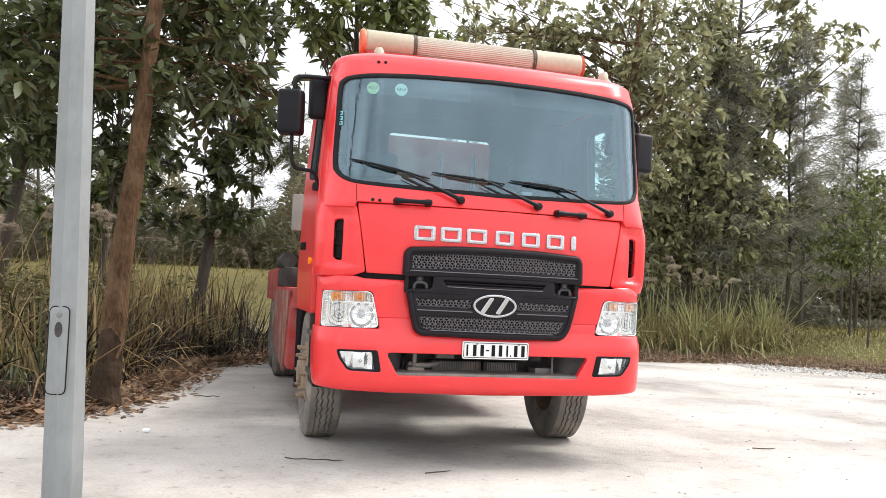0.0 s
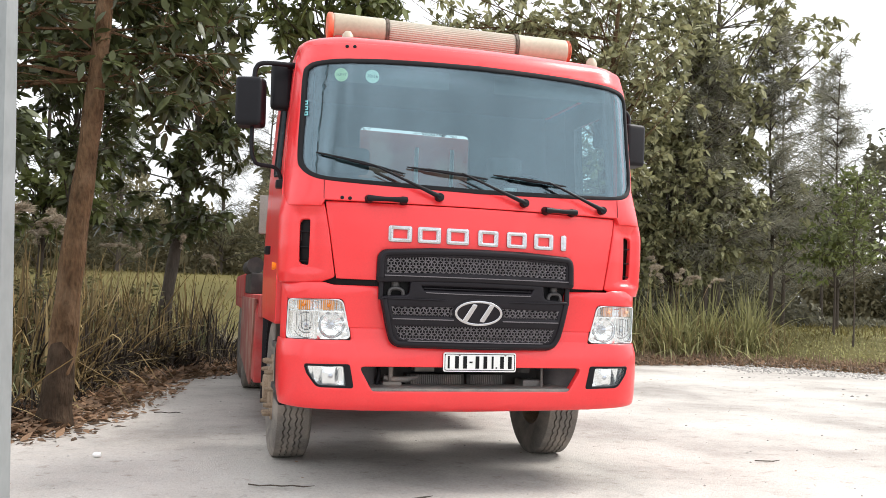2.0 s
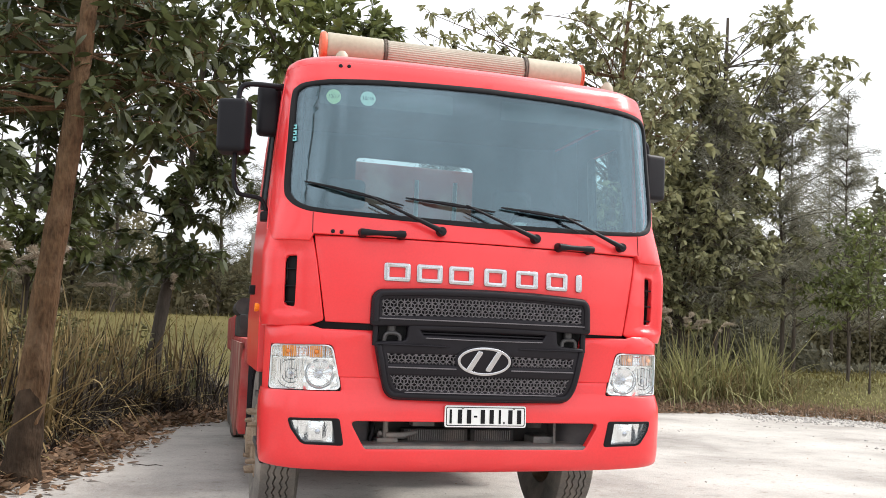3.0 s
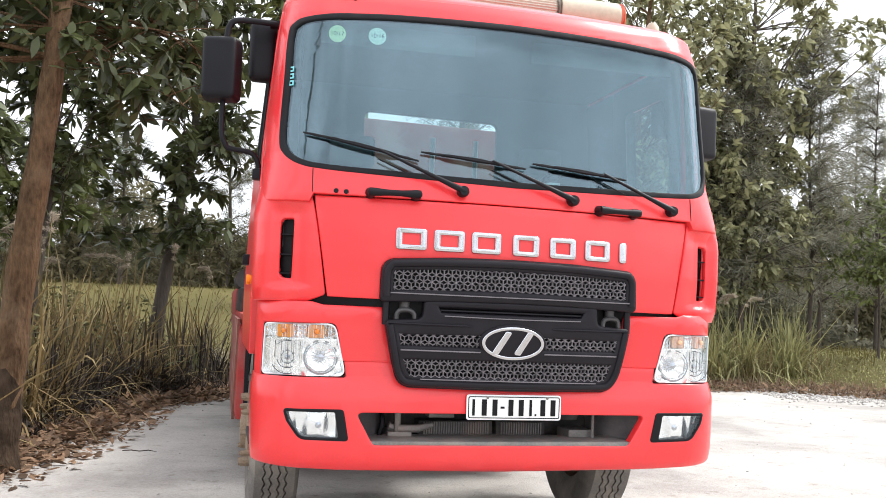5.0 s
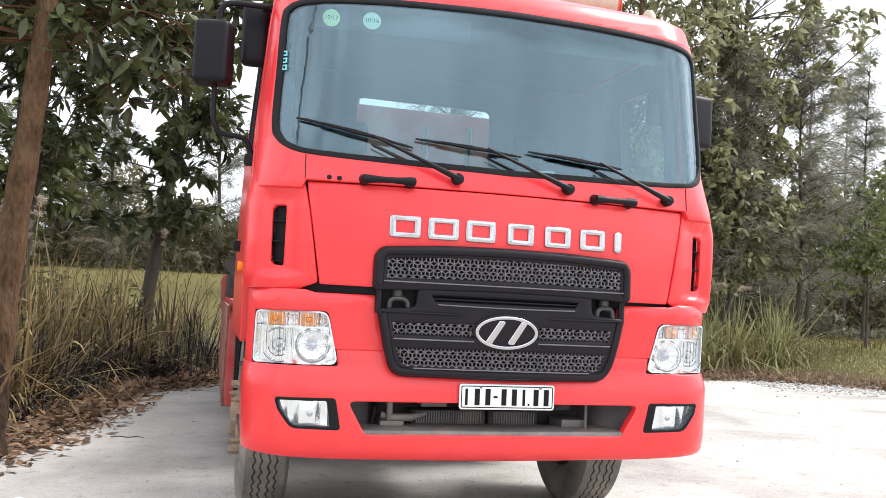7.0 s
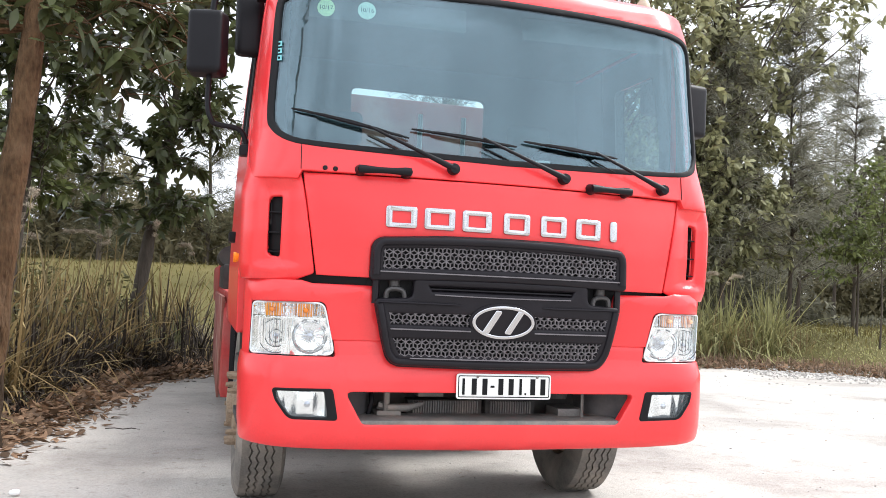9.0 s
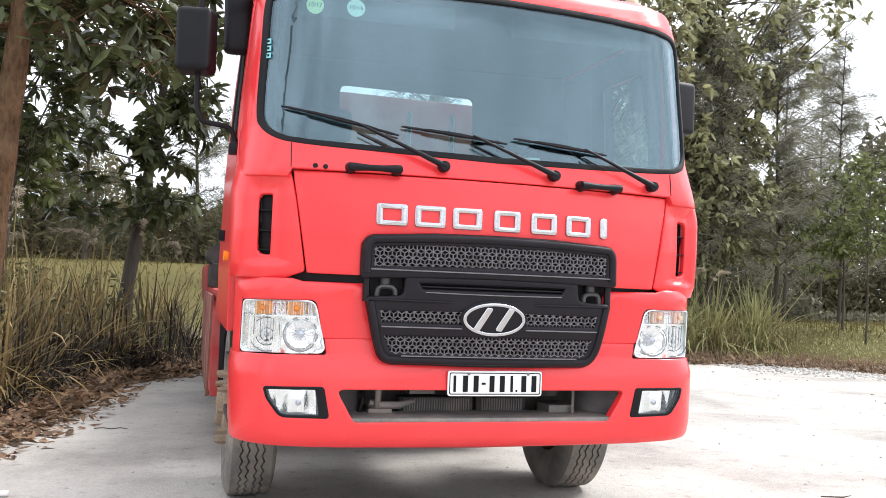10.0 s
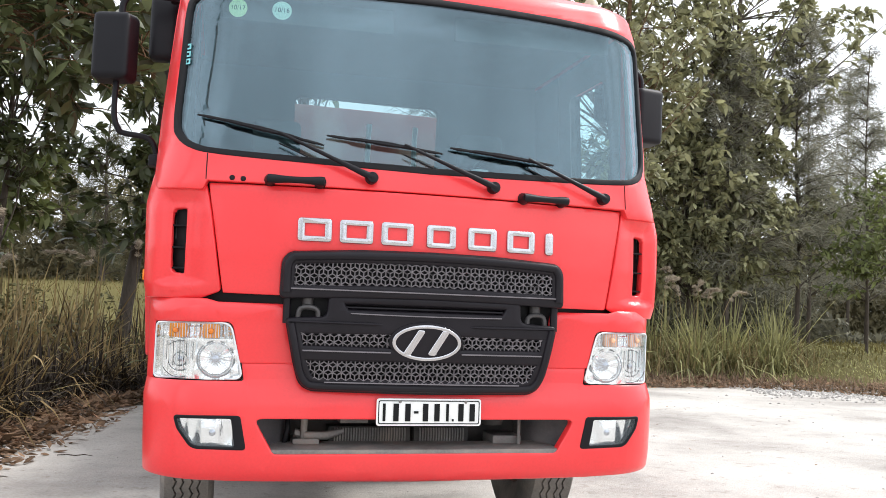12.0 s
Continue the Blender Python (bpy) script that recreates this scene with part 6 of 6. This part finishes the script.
tree("acacia_tree", (-5.6, 5.2), [(0, 0, 0), (0.05, 0, 1.0), (0.1, 0, 2.2), (0.1, 0, 4)], 0.07,
     [(-5.3, 5.3, 2.5, 1.0, 0.9, 0.8, 15), (-4.5, 6.0, 2.8, 0.8, 0.7, 0.6, 7), (-6.2, 5.4, 3.6, 1.2, 0.9, 0.9, 14)], 22, "young acacia tree with low dark leaves", BARK_DARK, leaf_len=0.18)
tree("acacia_tree", (-4.3, 10.4), [(0, 0, 0), (0.05, 0, 1.2), (0.1, 0, 2.6), (0.1, 0, 5)], 0.07,
     [(-4.2, 10.2, 2.5, 1.0, 0.8, 0.6, 9), (-3.3, 10.3, 2.9, 0.8, 0.7, 0.5, 8), (-5.2, 10.3, 3.6, 1.0, 0.8, 0.7, 9)], 23, "young acacia tree with lit green leaves", BARK_DARK, LEAF_FRESH, leaf_len=0.19)

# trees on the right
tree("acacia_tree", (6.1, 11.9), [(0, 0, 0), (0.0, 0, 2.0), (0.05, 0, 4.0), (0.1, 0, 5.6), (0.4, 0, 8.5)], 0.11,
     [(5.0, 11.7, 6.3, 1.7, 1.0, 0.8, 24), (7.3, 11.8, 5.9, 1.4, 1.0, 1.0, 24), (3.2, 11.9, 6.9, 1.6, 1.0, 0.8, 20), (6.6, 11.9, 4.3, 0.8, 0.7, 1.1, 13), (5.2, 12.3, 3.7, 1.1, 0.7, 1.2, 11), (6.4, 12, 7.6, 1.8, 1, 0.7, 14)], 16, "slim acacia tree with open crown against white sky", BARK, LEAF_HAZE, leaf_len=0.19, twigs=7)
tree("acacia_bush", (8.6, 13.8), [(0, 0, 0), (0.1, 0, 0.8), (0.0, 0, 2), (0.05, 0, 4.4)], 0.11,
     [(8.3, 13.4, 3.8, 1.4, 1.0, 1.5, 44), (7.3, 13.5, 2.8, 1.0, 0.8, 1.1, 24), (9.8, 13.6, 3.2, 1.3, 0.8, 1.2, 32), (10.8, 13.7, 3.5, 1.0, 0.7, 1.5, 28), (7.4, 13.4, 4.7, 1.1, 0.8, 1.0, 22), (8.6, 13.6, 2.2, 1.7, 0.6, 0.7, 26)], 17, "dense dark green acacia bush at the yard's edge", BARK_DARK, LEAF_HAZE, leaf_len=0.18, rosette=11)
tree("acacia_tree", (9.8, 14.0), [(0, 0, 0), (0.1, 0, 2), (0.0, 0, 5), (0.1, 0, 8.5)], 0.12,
     [(9.3, 13.7, 6.3, 1.9, 1.0, 1.5, 28), (11.0, 13.8, 7.0, 1.7, 1.0, 1.1, 16), (10.2, 13.8, 4.4, 1.3, 0.8, 1.2, 22), (8.3, 13.8, 7.8, 1.6, 1.0, 0.9, 22), (10.6, 13.8, 8.6, 1.6, 1.0, 0.7, 10), (12.6, 13.9, 8.3, 1.3, 1.0, 0.6, 7)], 18, "acacia tree with olive leaves paled by haze", BARK_DARK, LEAF_HAZE, leaf_len=0.2)
tree("sapling", (11.9, 11.8), [(0, 0, 0), (0.03, 0, 1.0), (0.0, 0, 2.3), (0.1, 0, 3.6)], 0.02,
     [(11.9, 11.7, 2.7, 0.5, 0.5, 0.9, 12), (12.2, 11.7, 3.6, 0.6, 0.5, 0.6, 8)], 19, "thin sapling with light green leaves", BARK_DARK, LEAF_FRESH, leaf_len=0.13, rosette=6)
tree("young_tree", (12.6, 13.4), [(0, 0, 0), (0.03, 0, 1.0), (0.0, 0, 2.3), (0.1, 0, 3.6)], 0.03,
     [(12.6, 13.3, 3.2, 1.0, 0.8, 1.1, 22), (11.9, 13.3, 2.3, 0.8, 0.6, 0.6, 10)], 20, "young tree with yellowish green leaves", BARK_DARK, LEAF_FRESH, leaf_len=0.15, rosette=7)
for i, (x, y, h, sp) in enumerate(((11.3, 14.0, 7.5, 1.5), (14.0, 17.5, 9.0, 1.8), (9.3, 13.5, 6.8, 1.5), (16.5, 18.5, 8.5, 1.8), (12.5, 20.0, 9.5, 2.0), (18.5, 22.0, 9.0, 2.0), (8.0, 16.0, 8.0, 1.8))):
    needle_tree("she_oak", (x, y), [(0, 0, 0), (0.05, 0, h * 0.3), (-0.03, 0, h * 0.6), (0.1, 0, h)], 0.06, 1.6, h, sp, 40 + i, "wispy grey-green she-oak tree", 420)
for i, (x, y, h, sp) in enumerate(((-4.5, 27.0, 6.4, 1.9), (-8.0, 26.0, 6.2, 1.9), (-1.2, 28.0, 7.0, 1.8), (-12.0, 25.0, 5.4, 1.8), (1.5, 22.0, 8.5, 1.9), (4.5, 19.0, 8.5, 1.9), (-6.2, 30.0, 5.6, 1.8), (0.6, 31.0, 8.0, 2.2))):
    needle_tree("she_oak", (x, y), [(0, 0, 0), (0.05, 0, h * 0.3), (-0.03, 0, h * 0.6), (0.1, 0, h)], 0.09, 1.7, h, sp, 60 + i, "dark wispy she-oak tree beyond the reeds", 300, FARNEEDLE)

# distant woods all round the yard
def far_woods():
    rng = np.random.default_rng(5)
    n = 50000
    a = np.where(rng.random(n) < 0.85, rng.uniform(-0.45, 0.95, n), rng.uniform(-math.pi, math.pi, n))
    r = rng.uniform(38, 48, n)
    top = 7.0 + 1.4 * np.sin(a * 23) * np.sin(a * 7.3) + 1.0 * np.sin(a * 61)
    top = np.where((a < 0.02) & (a > -0.6), top * 0.62, top)
    z = rng.uniform(0, 1, n) ** 0.8 * top
    base = np.stack([np.sin(a) * r, np.cos(a) * r, z], 1)
    ahead = unit(rng, n) + np.array((0, 0, 0.5))
    return blades("far_woods", base, ahead, unit(rng, n), rng.uniform(0.3, 0.75, n), rng.uniform(0.1, 0.26, n), 0.2, FARWOOD, None, "dark belt of distant woods beyond the field", "woods", 2, "stuff")


far_woods()


def shade_belt():
    """Dense dark shrubs under the she-oaks on the right."""
    rng = np.random.default_rng(6)
    n = 32000
    x = rng.uniform(3.5, 30, n)
    y = 19.0 + rng.uniform(0, 3.5, n) + 0.12 * (x - 12)
    top = 2.7 + 0.7 * np.sin(x * 1.3) + 0.5 * np.sin(x * 3.1)
    top = np.where(x > 14.0, np.maximum(0.7, top - 0.8 * (x - 14.0)), top)
    z = rng.uniform(0, 1, n) * top
    return blades("shrub_belt", np.stack([x, y, z], 1), unit(rng, n) + np.array((0, 0, 0.4)), unit(rng, n), rng.uniform(0.15, 0.36, n), rng.uniform(0.06, 0.13, n), 0.2, SHRUB, None, "dark belt of shrubs behind the grass", "shrubs", 2, "stuff")


shade_belt()


def field_hedge():
    """Dark thicket at the far side of the field."""
    rng = np.random.default_rng(8)
    n = 58000
    x = rng.uniform(-24, 32, n)
    y = 28.0 + rng.uniform(0, 3.0, n) + 0.4 * np.sin(x)
    top = 3.2 + 0.8 * np.sin(x * 0.9) + 0.5 * np.sin(x * 2.7)
    z = np.where(x < 3, 1.3, 0.25) + rng.uniform(0, 1, n) * top
    return blades("field_hedge", np.stack([x, y, z], 1), unit(rng, n) + np.array((0, 0, 0.4)), unit(rng, n), rng.uniform(0.16, 0.38, n), rng.uniform(0.06, 0.13, n), 0.2, HEDGE, None, "dark olive thicket at the far side of the field", "shrubs", 2, "stuff")


field_hedge()

# grasses and reeds
def off_left(lo, hi):
    return lambda x, y, rng: x < -0.8 and lo < -edge_distance(x, y) < hi


grow("dry_reeds", scatter(11000, 1, [(-9, -1.6, 3.0, 13)], lambda x, y, rng: 0.55 < -edge_distance(x, y) < 4.5 and noise.noise((x * 1.5, y * 1.5, 1)) > 0.05 + 0.15 * rng.random() and math.hypot(x + 2.9, y - 3.05) > 0.4), (0.4, 1.75), (0.01, 0.034), (0.1, 1.3), 0.6, REED, "tall dry reeds along the yard's edge", "reeds", 2, patchy=0.75)
grow("pale_reeds", scatter(2300, 33, [(-9, -2.6, 3.6, 12)], lambda x, y, rng: 0.7 < -edge_distance(x, y) < 4.2 and noise.noise((x * 0.9, y * 0.9, 5)) > -0.12 + 0.3 * (rng.random() - 0.5) and math.hypot(x + 2.9, y - 3.05) > 0.5), (0.7, 1.9), (0.014, 0.04), (0.15, 1.0), 0.36, DRYGRASS, "tall pale straw reeds", "reeds", 34, patchy=0.75)
grow("bent_reeds", scatter(1500, 41, [(-8, -1.2, 3.2, 11)], lambda x, y, rng: 0.7 < -edge_distance(x, y) < 3.4 and math.hypot(x + 2.9, y - 3.05) > 0.5), (0.6, 1.5), (0.01, 0.026), (0.1, 1.3), 1.0, DRYGRASS, "broken and bent straw reeds", "reeds", 42)
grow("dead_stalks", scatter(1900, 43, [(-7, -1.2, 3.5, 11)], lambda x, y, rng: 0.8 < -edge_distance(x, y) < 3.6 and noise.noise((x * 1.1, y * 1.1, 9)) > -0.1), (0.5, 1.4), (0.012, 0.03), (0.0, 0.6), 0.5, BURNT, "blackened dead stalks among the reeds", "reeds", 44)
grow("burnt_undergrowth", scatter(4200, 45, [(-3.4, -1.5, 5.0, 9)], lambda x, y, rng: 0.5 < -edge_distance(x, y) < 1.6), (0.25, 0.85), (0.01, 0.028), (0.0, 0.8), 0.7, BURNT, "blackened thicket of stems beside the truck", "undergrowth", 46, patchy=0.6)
grow("green_reeds", scatter(5200, 3, [(-9, -1.6, 3.0, 13)], lambda x, y, rng: 0.8 < -edge_distance(x, y) < 5 and noise.noise((x * 1.2, y * 1.2, 12)) > -0.15), (0.4, 1.45), (0.01, 0.03), (0.3, 1.0), 0.45, GREENGRASS, "green blades among the dry reeds", "reeds", 4)
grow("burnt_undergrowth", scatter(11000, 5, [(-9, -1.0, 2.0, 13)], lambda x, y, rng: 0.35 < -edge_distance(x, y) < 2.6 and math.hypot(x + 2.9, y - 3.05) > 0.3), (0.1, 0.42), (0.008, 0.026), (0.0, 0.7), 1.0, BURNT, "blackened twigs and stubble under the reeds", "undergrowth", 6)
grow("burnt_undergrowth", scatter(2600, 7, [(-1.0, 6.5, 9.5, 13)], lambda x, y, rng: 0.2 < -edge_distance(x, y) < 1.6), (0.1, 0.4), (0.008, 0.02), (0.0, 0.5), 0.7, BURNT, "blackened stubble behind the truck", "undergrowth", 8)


def weeds():
    """Leafy weeds and low bushes among the reeds."""
    rng = np.random.default_rng(51)
    b, a = [], []
    for x, y in scatter(70, 52, [(-9, -2.4, 4.2, 12)], lambda x, y, r: 1.0 < -edge_distance(x, y) < 4.6):
        h, w = rng.uniform(0.5, 1.35), rng.uniform(0.18, 0.42)
        m = 230
        t = rng.uniform(0.12, 1.0, m)
        r = w * np.sqrt(rng.random(m)) * (0.45 + 0.9 * np.sin(t * math.pi))
        q = rng.uniform(0, 2 * math.pi, m)
        b.append(np.stack([x + r * np.cos(q), y + r * np.sin(q), ground_height(x, y) + h * t], 1))
        a.append(np.stack([np.cos(q), np.sin(q), rng.normal(0.35, 0.4, m)], 1))
    b, a = np.concatenate(b), np.concatenate(a)
    blades("weeds", b, a, unit(rng, len(b)), rng.uniform(0.05, 0.15, len(b)), rng.uniform(0.018, 0.045, len(b)), 0.3, WEED, None, "dull olive leafy weeds among the reeds", "weeds", 2, "stuff")


weeds()


def plumes():
    rng = np.random.default_rng(9)
    spots = scatter(46, 10, [(-6, -1.2, 4.0, 11), (5.2, 8.6, 11.2, 12.6)], lambda x, y, r: 0.6 < -edge_distance(x, y) < 3)
    stems, b, a, s, ln = [], [], [], [], []
    for x, y in spots:
        h = rng.uniform(1.4, 2.0)
        z = ground_height(x, y)
        dx, dy = rng.normal(0, 0.22, 2)
        line = curve_points([(x, y, z), (x + dx * 0.3, y + dy * 0.3, z + h * 0.6), (x + dx, y + dy, z + h), (x + dx * 1.7, y + dy * 1.7, z + h + 0.05)], 5)
        stems.append(tube(line, 0.005, 4, False))
        for p in line[-7:]:
            m = 64
            b.append(np.array(p) + rng.normal(0, 0.012, (m, 3)))
            a.append(unit(rng, m) * 0.45 + np.array((dx * 2, dy * 2, 0.7)))
            s.append(unit(rng, m))
            ln.append(rng.uniform(0.06, 0.15, m))
    ob = part("reed_stems", joined(*stems), DRYGRASS)
    tagged(ob, "thin dry stalks of flowering reeds", "reeds", kind="stuff")
    blades("reed_plumes", np.concatenate(b), np.concatenate(a), np.concatenate(s), np.concatenate(ln), 0.006, 0.5, PLUME, None, "pale feathery plumes of the reeds", "reeds", 2, "stuff")


plumes()


def clumps(spots, n, seed, length, label):
    rng = np.random.default_rng(seed)
    pts = []
    for x, y, r in spots:
        q = rng.normal(0, r, (n, 2))
        pts += [(x + a, y + b) for a, b in q]
    return grow("grass_clump", pts, length, (0.014, 0.036), (0.1, 1.1), 0.62, CLUMPGRASS, label, "grass", seed)


clumps([(10.1, 12.8, 0.13), (8.3, 12.8, 0.16), (9.2, 13.2, 0.2), (7.4, 13.0, 0.18), (6.5, 12.8, 0.2), (8.8, 12.5, 0.1), (5.8, 12.4, 0.16), (7.9, 12.3, 0.2), (9.7, 12.4, 0.14)], 190, 31, (0.8, 2.1), "tall arching green grass clumps")
grow("dry_grass", scatter(1500, 12, [(4.8, 10.5, 11.9, 13.6)], lambda x, y, rng: 0.15 < -edge_distance(x, y)), (0.4, 1.3), (0.01, 0.022), (0.2, 0.7), 0.35, DRYGRASS, "dry stalks among the tall grass", "grass", 13)
grow("short_grass", scatter(27000, 14, [(4.0, 20, 8.0, 17)], lambda x, y, rng: 0.75 + 0.4 * noise.noise((x, y, 7)) < -edge_distance(x, y)), (0.05, 0.19), (0.012, 0.024), (0.2, 0.9), 0.7, MEADOW, "short green grass beyond the yard", "grass", 15)
grow("brown_verge_grass", scatter(8000, 16, [(3.0, 16, 6.0, 13)], lambda x, y, rng: 0.0 < -edge_distance(x, y) < 0.6 + 0.8 * rng.random()), (0.08, 0.3), (0.008, 0.018), (0.2, 0.8), 0.6, VERGE, "brown stubble along the yard's edge", "grass", 17)
grow("field_grass", scatter(36000, 18, [(-22, 14, 13, 36), (10, 30, 12, 30)], lambda x, y, rng: -edge_distance(x, y) > 2.4), (0.12, 0.34), (0.014, 0.036), (0.2, 0.9), 0.6, YELLOWGRASS, "yellow-green grass of the open field", "grass", 19)


# fallen leaves and stones
def litter():
    rng = np.random.default_rng(21)
    pts = scatter(15000, 22, [(-5.0, -0.6, 1.6, 10)], lambda x, y, r: -1.1 < edge_distance(x, y) < (0.35 if r.random() < 0.12 else 0.06))
    pts += scatter(5200, 23, [(-1, 13, 6.5, 12.2)], lambda x, y, r: -0.8 < edge_distance(x, y) < (0.3 if r.random() < 0.12 else 0.05))
    pts += scatter(45, 24, [(-3.2, 8.5, -2.0, 10)], lambda x, y, r: edge_distance(x, y) > 0.05)
    n = len(pts)
    base = np.array([(x, y, ground_height(x, y) + rng.uniform(0.006, 0.05 if edge_distance(x, y) < -0.1 else 0.012)) for x, y in pts])
    a = rng.uniform(0, 2 * math.pi, n)
    ahead = np.stack([np.cos(a), np.sin(a), rng.normal(0.05, 0.25, n)], 1)
    side = np.stack([-np.sin(a), np.cos(a), rng.normal(0, 0.35, n)], 1)
    ln = rng.uniform(0.04, 0.15, n)
    ln[-45:] *= 0.5
    blades("fallen_leaves", base, ahead, side, ln, ln * rng.uniform(0.3, 0.5, n), rng.uniform(-0.15, 0.15, n), LITTER, None, "brown fallen leaves along the yard's edge", "leaves", 2, "stuff")


litter()


def stones():
    rng = np.random.default_rng(25)
    pieces = []
    spots = scatter(420, 26, [(-4.2, -1.8, 1.7, 7)], lambda x, y, r: -0.5 < edge_distance(x, y) < 0.1)
    spots += scatter(4200, 27, [(8.0, 14, 4.5, 11.3)], lambda x, y, r: -0.6 < edge_distance(x, y) < 1.5 * r.random() + 0.2)
    spots += scatter(420, 28, [(-3, 8, -2.5, 10)], lambda x, y, r: edge_distance(x, y) > 0.1)
    for x, y in spots:
        r = rng.uniform(0.006, 0.028) if edge_distance(x, y) < 0.4 or x > 7 else rng.uniform(0.004, 0.011)
        bm_v = [(0, 0, 1), (1, 0, 0), (0, 1, 0), (-1, 0, 0), (0, -1, 0), (0, 0, -1)]
        z = ground_height(x, y)
        rot = rng.uniform(0, 6.28)
        v = []
        for p in bm_v:
            q = np.array(p) * r * rng.uniform(0.7, 1.35, 3) * (1.2, 1.2, 0.65)
            v.append(Vector((x + q[0] * math.cos(rot) - q[1] * math.sin(rot), y + q[0] * math.sin(rot) + q[1] * math.cos(rot), z + r * 0.3 + q[2])))
        pieces.append((v, [(0, 1, 2), (0, 2, 3), (0, 3, 4), (0, 4, 1), (5, 2, 1), (5, 3, 2), (5, 4, 3), (5, 1, 4)]))
    ob = part("small_stones", joined(*pieces), STONE, None, "", 0)
    tagged(ob, "small pale stones scattered on the sand", "stones", kind="stuff")


stones()


def twigs():
    for i, (x, y, n) in enumerate(((-2.1, 3.95, 5), (-1.35, 0.35, 7), (-0.45, -0.15, 4), (2.6, 0.9, 4))):
        rng = np.random.default_rng(70 + i)
        a = rng.uniform(-0.5, 0.5)
        pts = [(x + 0.07 * k * math.cos(a), y + 0.07 * k * math.sin(a) + rng.normal(0, 0.012), ground_height(x, y) + 0.012 + rng.uniform(0, 0.012)) for k in range(n)]
        ob = part("twig", tube(pts, [0.005] * (n - 1) + [0.002], 5), BARK_DARK)
        tagged(ob, "dry dark twig lying on the sand", "twig", "twigs on the sand")
    ob = part("plastic_scrap", lathe([(0.0, -0.03), (0.014, -0.024), (0.02, 0.0), (0.016, 0.03), (0.0, 0.034)], "x", 12, (-2.38, 1.55, 0.014)), WHITE)
    tagged(ob, "small white scrap lying on the sand", "scrap")


twigs()
